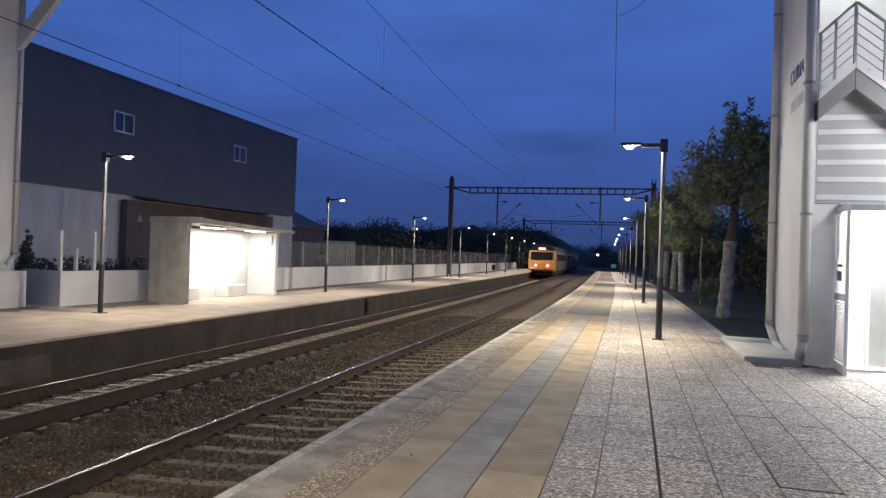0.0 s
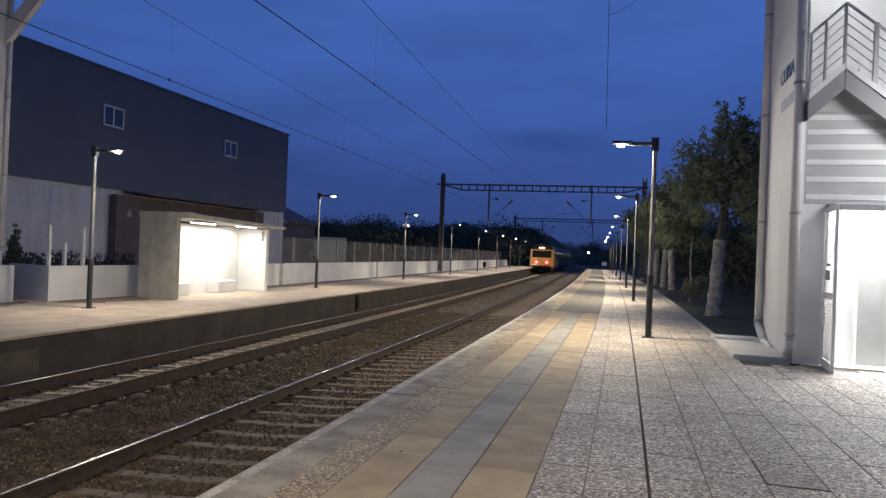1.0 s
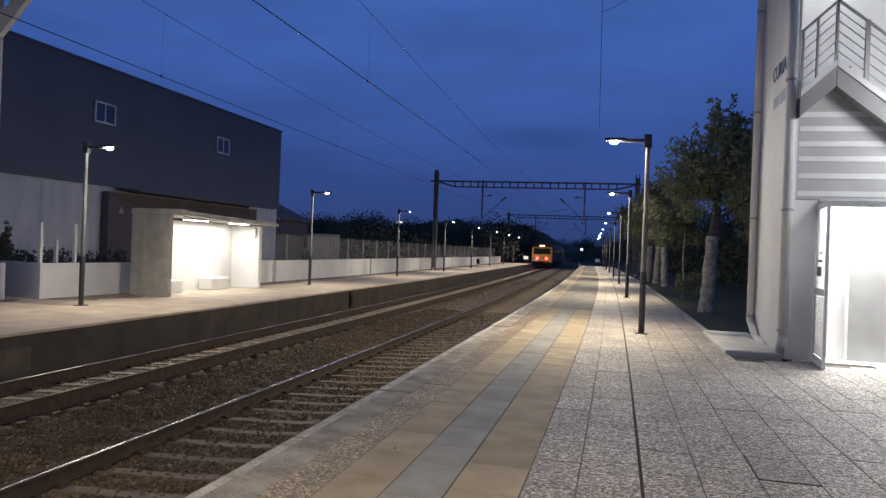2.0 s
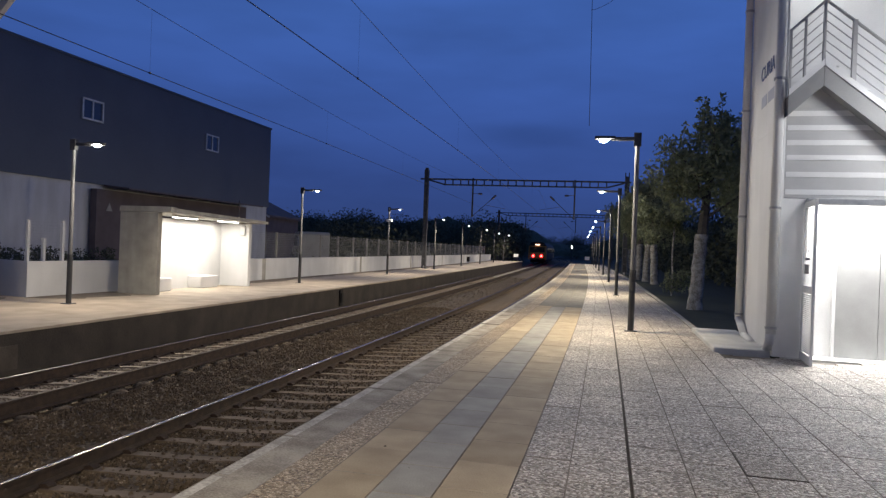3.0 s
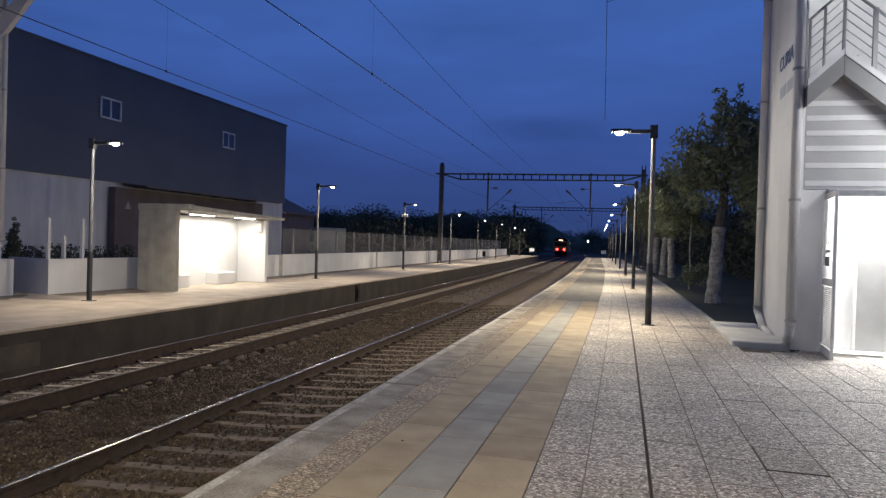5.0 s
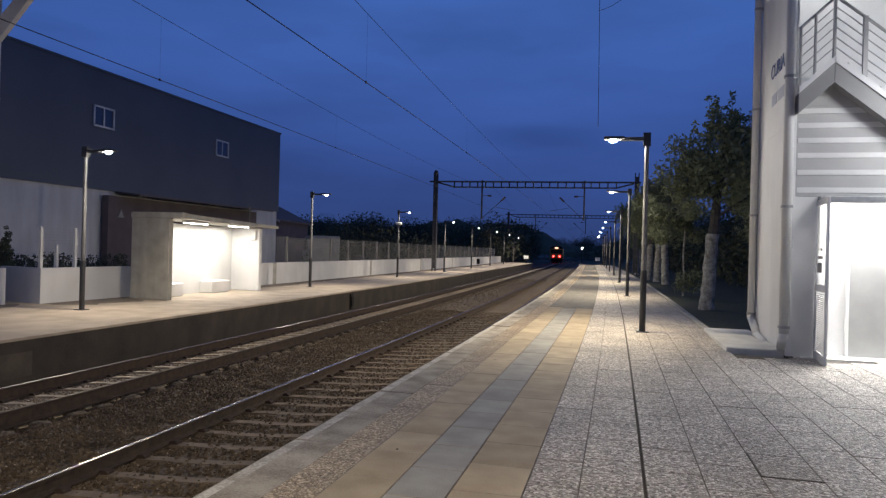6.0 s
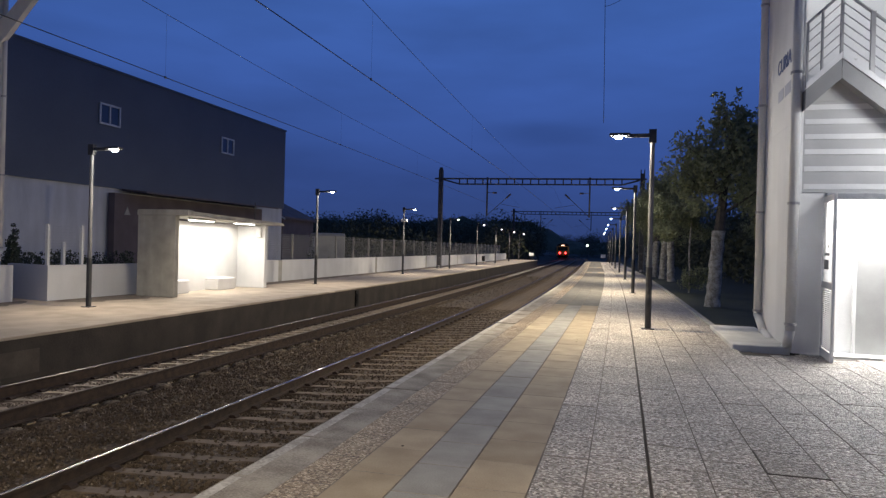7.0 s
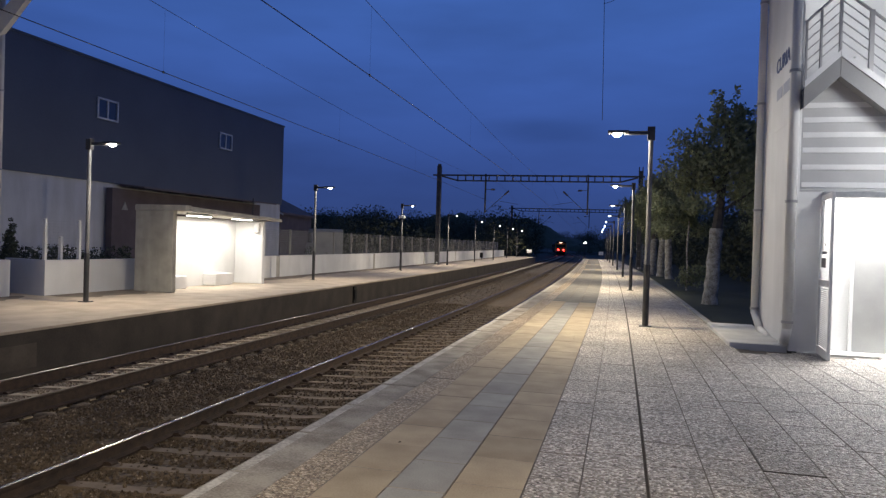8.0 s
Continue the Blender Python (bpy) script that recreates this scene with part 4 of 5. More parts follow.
def house(x, y, turn, w, d, h, ridge, label):
    th = thing("house", pose(x, y, -.3, 0, 0, turn), label, "house", "far houses")
    part("wall", B((-w / 2, w / 2, -d / 2, d / 2, 0, h)), M_dark, th)
    bm = bmesh.new()
    prism(bm, [(-w / 2 - .3, h - .1), (0, ridge), (w / 2 + .3, h - .1), (w / 2 + .3, h + .12), (0, ridge + .25), (-w / 2 - .3, h + .12)], "y", -d / 2 - .3, d / 2 + .3)
    part("roof", bm, M_dark, th)
    for k in (-1, 1):
        wd = part("window", B((k * w * .25 - .5, k * w * .25 + .5, -d / 2 - .04, -d / 2 - .002, 1.2, 2.4)), M_winframe, th)
        part("pane", B((k * w * .25 - .4, k * w * .25 + .4, -d / 2 - .06, -d / 2 - .042, 1.3, 2.3)), M_glass, wd)
    # pale strip stands in for light caught along the gable edge
    bm = bmesh.new()
    prism(bm, [(-w / 2 - .34, h - .16), (0, ridge - .06), (w / 2 + .34, h - .16), (w / 2 + .34, h + .02), (0, ridge + .12), (-w / 2 - .34, h + .02)], "y", -d / 2 - .36, -d / 2 - .3)
    part("lit_roof_edge", bm, M_facade, th)


def van():
    th = thing("parked_van", pose(-19.9, 44.0, -.25, 0, 0, -58), "pale parked van with dark windows in the yard behind the fence", "van")
    bm = bmesh.new()
    prism(bm, [(-2.4, .45), (-2.4, 1.1), (-2.25, 1.3), (-1.5, 1.45), (-.85, 2.35), (-.6, 2.45), (2.3, 2.45), (2.4, 2.3), (2.4, .45)], "y", -.95, .95)
    bevel(bm, .05, 2)
    part("body", bm, M_van, th)
    bm = bmesh.new()
    prism(bm, [(-1.46, 1.54), (-.92, 2.28), (-.88, 2.24), (-1.4, 1.5)], "y", -.8, .8)
    part("windscreen", bm, M_glass, th)
    for side in (-1, 1):
        for x0, x1 in ((-1.15, -.1), (.1, 1.1), (1.25, 2.2)):
            bm = bmesh.new()
            prism(bm, [(x0, 1.5), (x0 + (.5 if x0 < -1 else 0), 2.2), (x1, 2.2), (x1, 1.5)], "y", *sorted((side * .945, side * .965)))
            part("side_window", bm, M_glass, th)
        for x in (-1.55, 1.5):
            bm = bmesh.new()
            cyl(bm, (x, side * .8, .33), (x, side * .97, .33), .33, seg=18)
            part("wheel", bm, M_under, th)
    return th


van()
house(-35.2, 60, 8, 10, 9, 4.0, 6.4, "dim gabled house beyond the fence")


# ---- plants ----
def leaf_cloud(name, centres, n, size, rng_, material, flat=.85):
    """Leaf blades scattered through clumps, in one mesh."""
    V, Fc = [], []
    cs = np.array([c[:3] for c in centres])
    rs = np.array([c[3] for c in centres])
    pr = rs ** 2 / np.sum(rs ** 2)
    pick = rng_.choice(len(cs), n, p=pr)
    d = rng_.normal(size=(n, 3))
    d /= np.linalg.norm(d, axis=1)[:, None]
    rad = rs[pick] * rng_.uniform(.35, 1.08, n) ** .6
    P = cs[pick] + d * rad[:, None] * np.array([1, 1, flat])
    a = rng_.normal(size=(n, 3))
    a /= np.linalg.norm(a, axis=1)[:, None]
    b = np.cross(a, d + rng_.normal(size=(n, 3)) * .4)
    b /= np.linalg.norm(b, axis=1)[:, None] + 1e-6
    sz = size * rng_.uniform(.6, 1.3, n)[:, None]
    quads = np.stack([P - a * sz, P + b * sz * .5, P + a * sz, P - b * sz * .5], 1)
    me = bpy.data.meshes.new(name)
    me.from_pydata(quads.reshape(-1, 3).tolist(), [], np.arange(4 * n).reshape(n, 4).tolist())
    me.materials.append(material)
    return me


def tree(seed, h, spread, lean=0.0):
    r = np.random.default_rng(seed)
    th = thing("tree", Matrix.Identity(4), "leafy platform tree with a lime-washed trunk in grass", "tree", "trees along the verge")
    bm = bmesh.new()
    prev, pr = Vector((0, 0, -.1)), .19
    pts = []
    rings = []
    for i in range(15):
        z = -.1 + 2.3 * i / 14
        q = Vector((lean * z * .2 + r.uniform(-.02, .02), r.uniform(-.02, .02), z))
        pr = .2 + .08 * max(0, .35 - z) - .02 * z / 2
        rings.append([bm.verts.new(q + Vector((math.cos(a) * pr * w, math.sin(a) * pr * w, 0))) for a, w in [(2 * math.pi * k / 12, r.uniform(.88, 1.12)) for k in range(12)]])
        prev = q
    for ra, rb in zip(rings, rings[1:]):
        for k in range(12):
            bm.faces.new((ra[k], ra[(k + 1) % 12], rb[(k + 1) % 12], rb[k]))
    part("trunk", bm, M_limewash, th, "trunk painted with worn lime wash", smooth=True)
    prev, pr = prev - Vector((0, 0, .1)), pr * .9
    bm = bmesh.new()
    cen = []
    top = Vector((lean * h * .2, 0, h * .8))
    cyl(bm, prev, top, pr, .04, 7)
    for i in range(11):
        a, t = i * 2.4 + r.uniform(-.4, .4), r.uniform(.0, .85)
        st = prev.lerp(top, t)
        ln = spread * (1.05 - .5 * t) * r.uniform(.7, 1.0)
        en = st + Vector((math.cos(a) * ln, math.sin(a) * ln, ln * r.uniform(.3, .9)))
        cyl(bm, st, en, .055 * (1.2 - t), .015, 5)
        cen.append((*en, spread * r.uniform(.33, .55)))
        cen.append((*st.lerp(en, .55), spread * r.uniform(.3, .45)))
    for k in range(12):
        t = k / 11
        q = prev.lerp(top, .35 + .75 * t)
        w = spread * (.62 - .4 * t)
        cen.append((q.x + r.uniform(-w, w), q.y + r.uniform(-w, w), q.z, spread * (.5 - .22 * t)))
    # upright shoots that break the outline
    for k in range(26):
        a, d = r.uniform(0, 6.28), spread * r.uniform(.1, .95)
        z = h * (.86 - .3 * d / spread) + r.uniform(-.5, .2)
        q = Vector((top.x + math.cos(a) * d, top.y + math.sin(a) * d, z))
        e = q + Vector((r.uniform(-.12, .12), r.uniform(-.12, .12), r.uniform(.6, 1.25)))
        cyl(bm, q, e, .012, .004, 4)
        cen += [(*q.lerp(e, t), .17 - .05 * t) for t in (.2, .5, .8, 1.0)]
    part("limb", bm, M_bark, th)
    o = new("crown", leaf_cloud("crown", cen, 8600, .075, r, M_leaf))
    o.parent = th
    return th


TREES = [tree(3, 6.7, 1.45, .28), tree(8, 6.3, 1.5, .3), tree(12, 6.0, 1.45, -.2)]
SPOTS = [(21.7, 2.66, 0), (24.3, 4.8, 1), (42.4, 2.76, 2), (39.0, 2.95, 1), (30.5, 6.0, 0), (35.5, 7.2, 2), (45.2, 2.5, 0), (50.5, 2.9, 2), (55.5, 2.4, 1), (61.0, 3.8, 2), (68.0, 4.0, 0), (76.0, 4.2, 1), (85.0, 4.6, 2),
         (27.5, 6.8, 1), (33.0, 7.4, 0)]
used = set()
for i, (s, u, k) in enumerate(SPOTS):
    m = at(s, u, -.03, 67 * i)
    if k in used:
        copy_thing(TREES[k], m)
    else:
        TREES[k].matrix_world = m
        used.add(k)

YT = thing("young_tree", at(28.6, 2.7, -.03), "thin young tree with leafy low shoots in the grass", "tree")
yr = np.random.default_rng(17)
bm = bmesh.new()
tube_path(bm, [(0, 0, -.1), (.02, 0, .8), (-.02, .02, 1.6), (.03, 0, 2.6), (0, 0, 3.3)], .035)
part("trunk", bm, M_limewash, YT)
o = new("undergrowth", leaf_cloud("undergrowth", [(.08 * k - .2, yr.uniform(-.2, .2), .3 + .25 * (k % 3), .24) for k in range(12)], 700, .06, yr, M_leaf))
o.parent = YT
o = new("crown", leaf_cloud("crown", [(yr.uniform(-1.35, .6), yr.uniform(-1.3, .9), yr.uniform(2.2, 3.5), yr.uniform(.2, .42)) for k in range(26)], 3600, .075, yr, M_leaf))
o.parent = YT

r = np.random.default_rng(21)


def woods(name, spans, n, size, label):
    cen = []
    for s0, s1, u0, u1, h0, h1, cnt in spans:
        for i in range(cnt):
            s, u = r.uniform(s0, s1), r.uniform(u0, u1)
            h = r.uniform(h0, h1)
            p = cv(s, u, 0)
            R0 = h * r.uniform(.3, .45)
            cen.append((p.x, p.y, h - R0, R0))
            cen.append((p.x + r.uniform(-1, 1), p.y, (h - R0) * .45, R0 * 1.15))
    return tagged(new(name, leaf_cloud(name, cen, n, size, r, M_farleaf, 1.0)), label, "trees", kind="stuff")


woods("far_woods", [(138, 160, -100, -24, 6.4, 8.8, 120), (105, 170, -60, -14, 5, 8, 60), (80, 150, -75, -30, 4.5, 7, 40), (60, 95, -40, -18, 2.5, 4, 24), (100, 130, -17, -13, 5.5, 8, 8), (180, 330, -45, -14, 7, 11, 70)], 225000, .2, "dark woods beyond the far platform at dusk")
woods("far_woods", [(90, 170, 6, 20, 6, 9, 34), (170, 330, 4, 30, 7, 10, 40), (330, 420, -70, 40, 7, 10, 140)], 130000, .2, "dark trees beside the line at dusk")


def ridge(name, x0, x1, y0, depth, tops, label):
    """A wooded rise: a lumpy sheet with an uneven top line."""
    bm = bmesh.new()
    nx, ny = int((x1 - x0) / .9), 14
    xs, hs = zip(*tops)
    rows = []
    for j in range(ny + 1):
        t = j / ny
        row = []
        for i in range(nx + 1):
            x = x0 + (x1 - x0) * i / nx
            h = float(np.interp(x, xs, hs)) * min(1.0, .25 + 1.3 * t) if t < .8 else float(np.interp(x, xs, hs)) * (1 - (t - .8) * 4)
            p = Vector((x, y0 + depth * t, 0))
            h += 1.1 * noise.noise(p * .22) + .55 * noise.noise(p * .6) + .3 * noise.noise(p * 1.3) if j else 0
            row.append(bm.verts.new((x + .4 * noise.noise(p * .9), p.y, max(h, 0) - 1.3 if not j else h)))
        rows.append(row)
    for ra, rb in zip(rows, rows[1:]):
        for k in range(nx):
            bm.faces.new((ra[k], ra[k + 1], rb[k + 1], rb[k]))
    return solo(name, bm, M_farleaf, label, "hill", "structure", smooth=True)


ridge("wooded_hill", -130, -21, 150, 30, [(-130, 8), (-72, 7.6), (-60, 6.8), (-50, 7.4), (-40, 8.6), (-34, 7.2), (-26, 7.0), (-21, 5.0)], "dark wooded hill line behind the far platform")
ridge("wooded_hill", -60, 60, 290, 30, [(-60, 14), (-41, 13.2), (-36, 11), (-32, 9.6), (-28, 7), (-25, 5), (-17, 4.3), (-8, 4.5), (4, 9), (60, 11)], "distant dark wooded rise at the end of the line")
woods("hedge", [(30, 95, 7, 12, 3, 6.5, 60)], 26000, .16, "dark hedge and shrubs behind the platform trees")
CF = thing("conifer", pose(-20, 19, -.25, 0, 0, 0), "small dark cone-shaped conifer behind the low wall", "tree")
bm = bmesh.new()
cyl(bm, (0, 0, 0), (0, 0, 2.0), .06, .015, 7)
part("trunk", bm, M_bark, CF)
o = new("crown", leaf_cloud("crown", [(r.uniform(-.06, .06), r.uniform(-.06, .06), .3 + .2 * k, .42 - .038 * k) for k in range(10)], 3500, .05, r, M_farleaf))
o.parent = CF
woods("shrubs", [(22, 33, -24, -20, .8, 1.05, 26), (14, 24, -22, -18, .5, .75, 16), (40, 95, -20, -16, 1.0, 2.2, 30)], 22000, .07, "low shrubs behind the fence")


# ---- small things along the line ----
def board(s, u, z, w, h, zc, label):
    th = thing("track_sign", at(s, u, z), label, "sign")
    part("sign_plate", BB(.01, (-w / 2, w / 2, -.02, .02, zc - h / 2, zc + h / 2)), M_winframe, th)
    bm = bmesh.new()
    cyl(bm, (0, .03, 0), (0, .03, zc), .03, seg=8)
    part("sign_post", bm, M_pole, th)
    return th


board(93.5, -.2, 0, .6, .45, .78, "small white sign board on a post at the platform end")
board(105.0, -10.6, -.2, .7, .5, .9, "small white sign board at the end of the far platform")
BN = thing("litter_bin", at(77, -13.4, -.2), "dark litter bin beside the low wall", "bin")
part("bin_body", BB(.03, (-.16, .16, -.16, .16, .22, .74)), M_under, BN)
bm = bmesh.new()
cyl(bm, (0, 0, 0), (0, 0, .3), .035, seg=8)
part("bin_post", bm, M_pole, BN)
part("bin_lid", BB(.02, (-.18, .18, -.18, .18, .74, .78)), M_under, BN)
LT = thing("yard_lamp", at(175, -2.5, -1.3), "lone bright white lamp on a mast beyond the platform", "street lamp")
bm = bmesh.new()
cyl(bm, (0, 0, 0), (0, 0, 4.0), .07, seg=8)
part("mast", bm, M_pole, LT)
bm = bmesh.new()
bmesh.ops.create_icosphere(bm, subdivisions=2, radius=.15, matrix=Matrix.Translation((0, 0, 4.0)))
part("lamp_globe", bm, M_led, LT)

SP = thing("sapling", at(99, -11.9, -.2), "pale bare sapling lit by the last platform lamp", "sapling")
sr = np.random.default_rng(4)
bm = bmesh.new()
cyl(bm, (0, 0, -.1), (.1, 0, 2.6), .05, .02, 7)
part("trunk", bm, M_limewash, SP)
cen = []
for k in range(9):
    bm = bmesh.new()
    a, z = 2.4 * k, .5 + .22 * k
    en = Vector((math.cos(a) * (1.1 - .07 * k), math.sin(a) * .8, z + .9))
    cyl(bm, (.04, 0, z), en, .022, .008, 5)
    part("branch", bm, M_limewash, SP)
    cen.append((en.x, en.y, en.z, .28))
o = new("crown", leaf_cloud("crown", cen, 420, .07, sr, M_leaf))
o.parent = SP

HC = thing("hanging_cable", Matrix.Identity(4), "thin dark cable hanging with a loose loop", "cable")
bm = bmesh.new()
tube_path(bm, [(-.43, 12.3, 3.7), (-.44, 12.3, 4.56), (-.46, 12.3, 6.0), (-.48, 12.3, 8.45)], .005)
part("cable", bm, M_wire, HC)
bm = bmesh.new()
tube_path(bm, [(-.47 + .75 * (k / 8), 12.3, 5.71 + .5 * (k / 8) ** 1.6) for k in range(9)] + [(.35, 12.3, 6.9), (.36, 12.3, 8.45)], .004)
part("loop", bm, M_wire, HC)


# ---- the train ----
def carriage(tail):
    th = thing("train_car", at(90, -8.5, -.8), "yellow and grey electric train car with red tail lamps" if tail else "grey electric train car with dark windows", "train", "train cars")
    L, w = 22.0, 1.6
    sec = [(-w, .8), (-w - .02, 1.9), (-w + .05, 3.2), (-w + .45, 3.75), (-.5, 3.92), (.5, 3.92), (w - .45, 3.75), (w - .05, 3.2), (w + .02, 1.9), (w, .8)]
    bm = bmesh.new()
    prism(bm, sec, "y", .35 if tail else .1, L - .1)
    part("body", bm, M_train_g, th)
    part("underframe", B((-1.25, 1.25, .6, L - .5, .35, .95)), M_under, th)
    for y in (3.2, L - 3.2):
        bm = B((-1.1, 1.1, y - 1.6, y + 1.6, .3, .62))
        bg = part("bogie", bm, M_under, th)
        for d in (-1.15, 1.15):
            bm = bmesh.new()
            for x in (-.84, .84):
                cyl(bm, (x - .06, y + d, .45), (x + .06, y + d, .45), .45, seg=20)
            part("wheel_pair", bm, M_rust, bg)
    for side in (-1, 1):
        for i in range(8):
            y = 2.6 + 2.35 * i
            x0, x1 = sorted((side * (w + .005), side * (w + .03)))
            part("window", B((x0, x1, y, y + 1.7, 2.0, 2.85)), M_cabglass, th)
    if tail:
        bm = bmesh.new()
        prism(bm, [(x, min(z, 3.2)) for x, z in sec if z <= 3.2], "y", 0.0, .34)
        for v in bm.verts:
            if v.co.y < .1:
                v.co.x *= .96
                if v.co.z > 2.4:
                    v.co.y += .12 * (v.co.z - 2.4)
        part("cab_end", bm, M_train_y, th, "yellow painted cab end")
        part("windscreen", B((-1.27, 1.27, -.02, .12, 2.1, 3.02)), M_cabglass, th, "dark cab window")
        part("display", B((-.38, .38, -.03, .25, 3.32, 3.5)), M_disp, th, "lit destination display")
        for x in (-.7, .7):
            bm = bmesh.new()
            cyl(bm, (x, -.06, 1.45), (x, .05, 1.45), .25, seg=16)
            hl = part("lamp_housing", bm, M_under, th)
            # faintly glowing disc imitates the red halo round the tail lamp
            bm = bmesh.new()
            cyl(bm, (x, -.066, 1.45), (x, -.061, 1.45), .33, seg=20)
            part("halo_ring", bm, M_tail_halo, hl, "dim glowing red ring that stands in for the lamp's halo")
            bm = bmesh.new()
            cyl(bm, (x, -.075, 1.45), (x, -.06, 1.45), .2, seg=16)
            part("tail_lamp", bm, M_tail, hl, "glowing red tail lamp")
        bm = bmesh.new()
        prism(bm, [(-w + .08, 3.2), (-w + .45, 3.72), (-.5, 3.88), (.5, 3.88), (w - .45, 3.72), (w - .08, 3.2)], "y", .12, .34)
        part("roof_cap", bm, M_under, th, "dark roof end over the cab")
        part("bumper", B((-1.3, 1.3, -.12, .1, .85, 1.0)), M_under, th)
        part("coupler", B((-.15, .15, -.4, .1, .75, .95)), M_under, th)
        part("side_marking", B((-1.3, -.65, -.035, .0, .86, 1.2)), M_winframe, th, "pale marking low on the cab end")
        bm = bmesh.new()
        cyl(bm, (-.5, 6, 3.9), (.3, 7, 4.6), .03, seg=6)
        cyl(bm, (.3, 7, 4.6), (0, 6.2, 5.3), .03, seg=6)
        box(bm, -.8, .8, 6.1, 6.3, 5.28, 5.34)
        part("pantograph", bm, M_gantry, th)
    return th


CARS = [carriage(True), carriage(False), carriage(False)]
TRAIN_S = [(.5 * k, 82.0 + 6.6 * k + .0325 * k * k) for k in range(17)]

# ---- slabs of the near platform, laid last ----
COLS = [(-2.027, -1.732, "tan"), (-1.73, -1.356, "yel"), (-1.349, -.986, "blu"), (-.979, -.545, "yel"), (-.54, -.213, "peb"), (-.209, .19, "peb"), (.21, .586, "peb"), (.59, .981, "peb"), (.985, 1.381, "peb"), (1.385, 1.776, "peb")]
EXTRA = [(1.78 + .39 * i, 2.166 + .39 * i, "peb") for i in range(18)]
MATS = {"tan": M_pebble_tan, "yel": M_yellow, "blu": M_bluegrey, "peb": M_pebble, "pat": M_patch}
bm = bmesh.new()
sweep(bm, [(.189, -.032), (.189, -.022), (.211, -.022), (.211, -.032)], stations(S0, S_END, 4))
solo("drain_joint", bm, M_platwall, "dark open joint that runs along the platform", "joint", "structure")
paving = tagged(thing("paving", Matrix.Identity(4), "platform paving of pebble slabs with yellow and blue-grey bands", "paving"), kind="structure")
coping = tagged(thing("platform_coping", Matrix.Identity(4), "worn concrete coping stones on the near platform edge", "coping"), kind="structure")
jr = np.random.default_rng(3)


def slab_verts(u0, u1, s0, s1, z):
    c = [(u0, s0), (u1, s0), (u1, s1), (u0, s1)]
    i = .003
    t = [(u0 + i, s0 + i), (u1 - i, s0 + i), (u1 - i, s1 - i), (u0 + i, s1 - i)]
    return [cv(s, u, -.035) for u, s in c] + [cv(s, u, z - .003) for u, s in c] + [cv(s, u, z) for u, s in t]


SLAB_F = [(8, 9, 10, 11)] + [(a, (a + 1) % 4, 4 + (a + 1) % 4, 4 + a) for a in range(4)] + [(4 + a, 4 + (a + 1) % 4, 8 + (a + 1) % 4, 8 + a) for a in range(4)]
rest = {k: ([], []) for k in MATS}
count = 0
PITCH = .578
FIRST = {1: 4.33, 2: 4.62, 3: 4.83, 4: 4.52, 5: 4.64, 6: 5.07, 7: 5.36, 8: 5.17, 9: 4.9}
for ci, (u0, u1, kind) in enumerate(COLS + EXTRA):
    wide = ci >= len(COLS)
    for j in range(-34, 160):
        s0 = FIRST.get(ci, 4.6 + .19 * (ci % 3)) + PITCH * j
        s1 = s0 + PITCH - .006
        if s1 > (11.6 if wide else S_END) or s0 < S0:
            continue
        k = kind
        if kind in ("yel", "blu") and s0 > 18.8 and not 47 < s0 < 49.5 and not 62 < s0 < 64:
            k = "pat"
        z = float(jr.normal(0, .0009))
        vs = slab_verts(u0, u1, s0, s1, z)
        if 3.2 < s0 < 13.5 and u0 < 4.2 and count < 290:
            count += 1
            me = bpy.data.meshes.new("slab")
            me.from_pydata(vs, [], SLAB_F)
            me.materials.append(MATS[k])
            me.materials.append(M_edge)
            me.polygons.foreach_set("material_index", [0] + [1] * 8)
            o = new("paving_slab", me)
            o.parent = paving
        else:
            V, Fc = rest[k]
            b = len(V)
            V.extend(vs)
            Fc.extend([tuple(b + q for q in f) for f in SLAB_F])
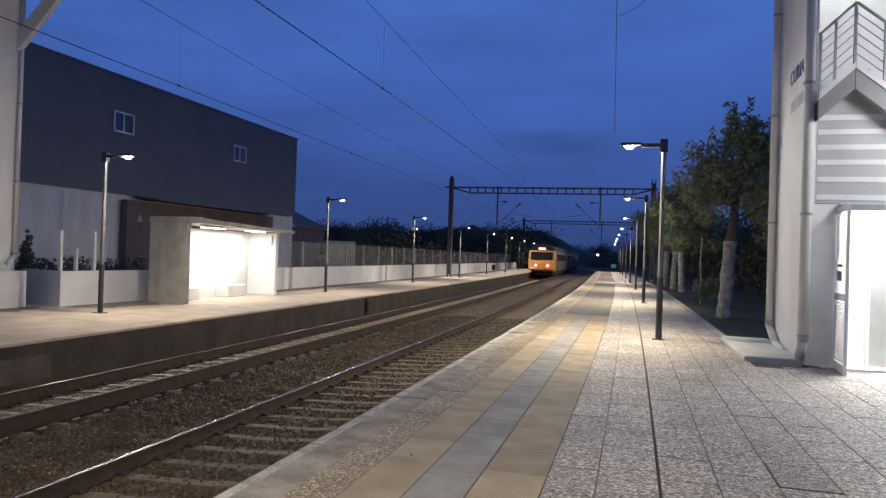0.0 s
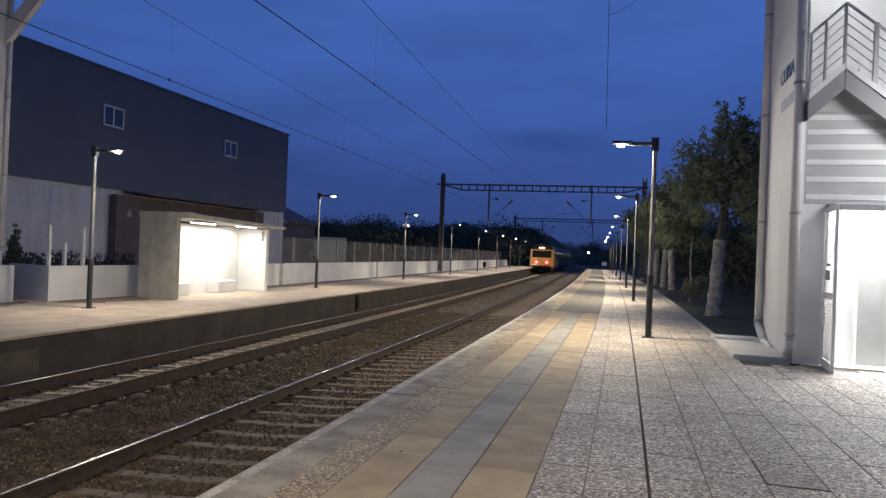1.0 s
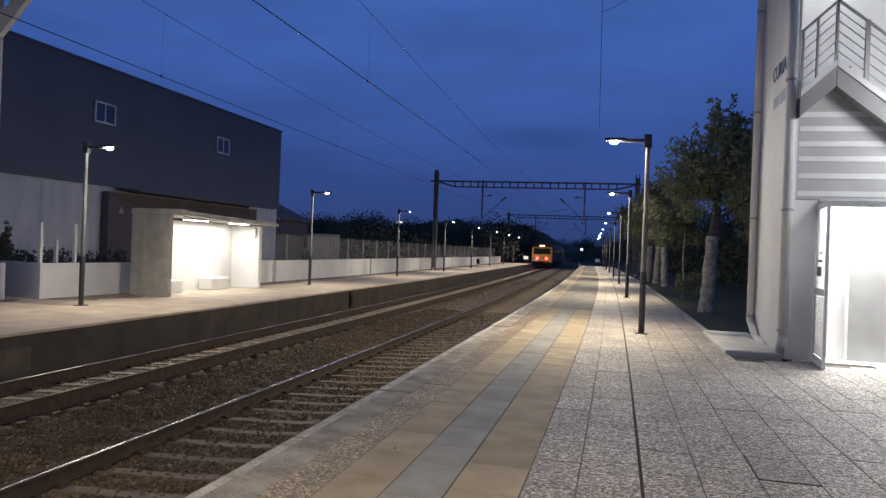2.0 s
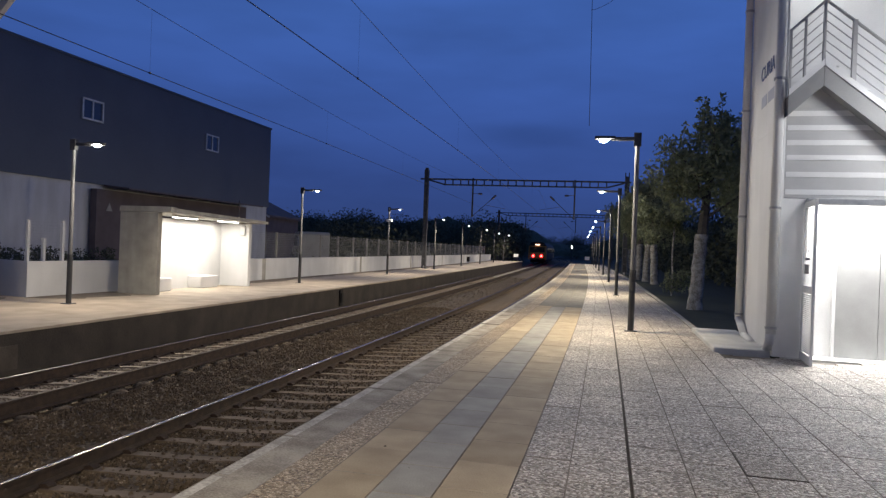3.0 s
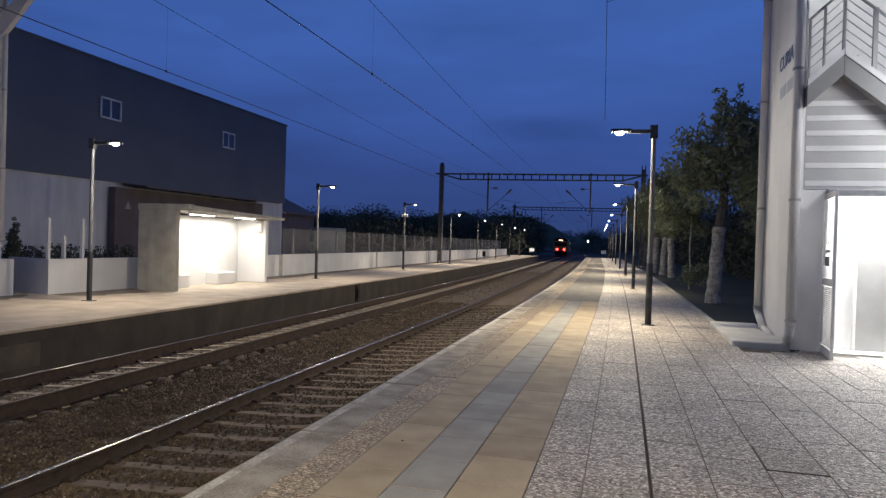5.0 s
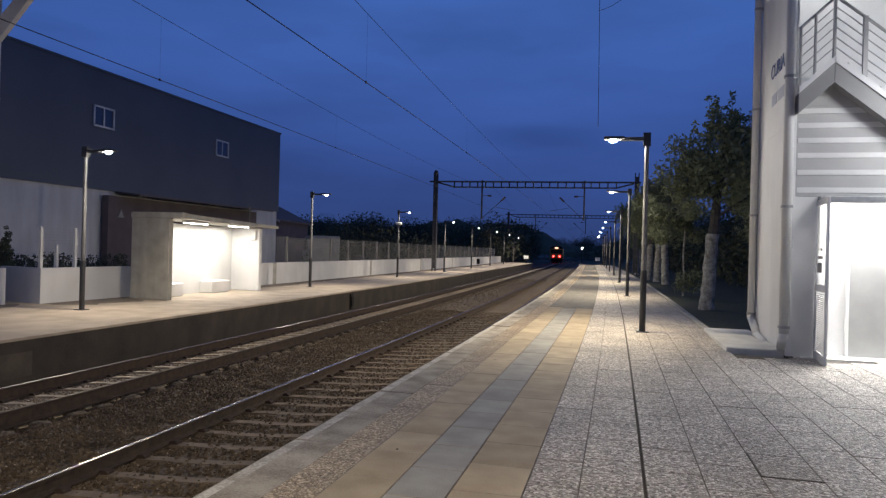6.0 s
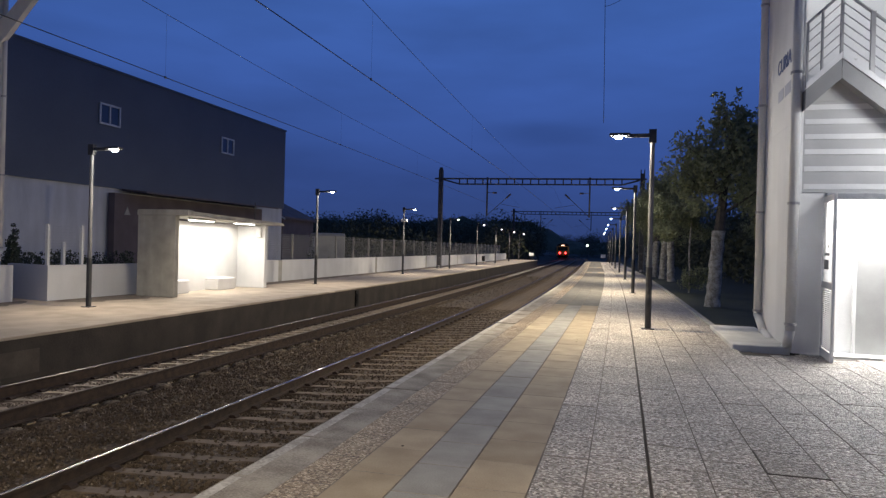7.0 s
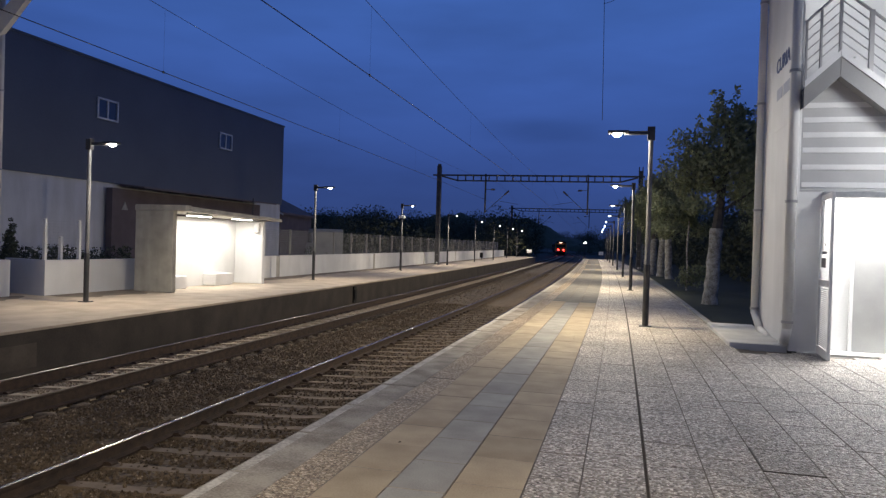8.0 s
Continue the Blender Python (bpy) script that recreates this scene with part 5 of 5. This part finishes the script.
for k, (V, Fc) in rest.items():
    if V:
        me = bpy.data.meshes.new("slab_field")
        me.from_pydata(V, [], Fc)
        me.materials.append(MATS[k])
        me.materials.append(M_edge)
        me.polygons.foreach_set("material_index", ([0] + [1] * 8) * (len(Fc) // 9))
        o = tagged(new("slab_field", me), kind="stuff")
        o.parent = paving
for j in range(102):
    s0 = -5.83 + .983 * j
    z = float(jr.normal(0, .003))
    bm = bmesh.new()
    sweep(bm, [(-2.41, -.16), (-2.41, z - .003), (-2.407, z), (-2.03, z), (-2.03, -.03), (-2.33, -.035), (-2.33, -.16)], [s0, s0 + .975])
    o = part("coping_stone", bm, M_coping, coping)
    bm = bmesh.new()
    sweep(bm, [(-2.395 + jr.uniform(0, .01), z - .004), (-2.393, z + .0025), (-2.31 + jr.uniform(-.03, .02), z + .0025), (-2.30, z - .004)], [s0 + .02, s0 + .955])
    part("edge_line", bm, M_worn, o, "worn white edge line")

AC = tagged(thing("access_cover", at(5.17, .985, 0), "darker flush pebble slab with a dark open joint", "cover"), kind="structure")
part("cover_plate", B((.01, .386, .012, .566, -.02, .004)), M_pebble_dark, AC)
for x0, x1, y0, y1 in ((0, .396, 0, .012), (0, .396, .566, .576), (0, .01, .012, .566), (.386, .396, .012, .566)):
    part("joint", B((x0, x1, y0, y1, -.02, .005)), M_joint, AC)

lv, lf = [], []
for i in range(46):
    s, u = jr.uniform(4.2, 14.0), jr.uniform(-2.0, 3.2)
    if u > 1.7 and s > 11.4:
        continue
    a, w = jr.uniform(0, 6.28), jr.uniform(.01, .022)
    p = cv(s, u, .006)
    d, e = Vector((math.cos(a), math.sin(a), 0)) * w, Vector((-math.sin(a), math.cos(a), 0)) * w * .55
    b = len(lv)
    lv += [p - d, p + e + Vector((0, 0, .006)), p + d + Vector((0, 0, .003)), p - e]
    lf.append((b, b + 1, b + 2, b + 3))
me = bpy.data.meshes.new("leaf_litter")
me.from_pydata(lv, [], lf)
me.materials.append(M_rust)
tagged(new("leaf_litter", me), "few small dry brown leaves on the slabs", "leaves", kind="stuff")


def motions():
    for i, car in enumerate(CARS):
        walk(car, [(t, at(s + 22.3 * i, -8.5, -.8)) for t, s in TRAIN_S])


motions()
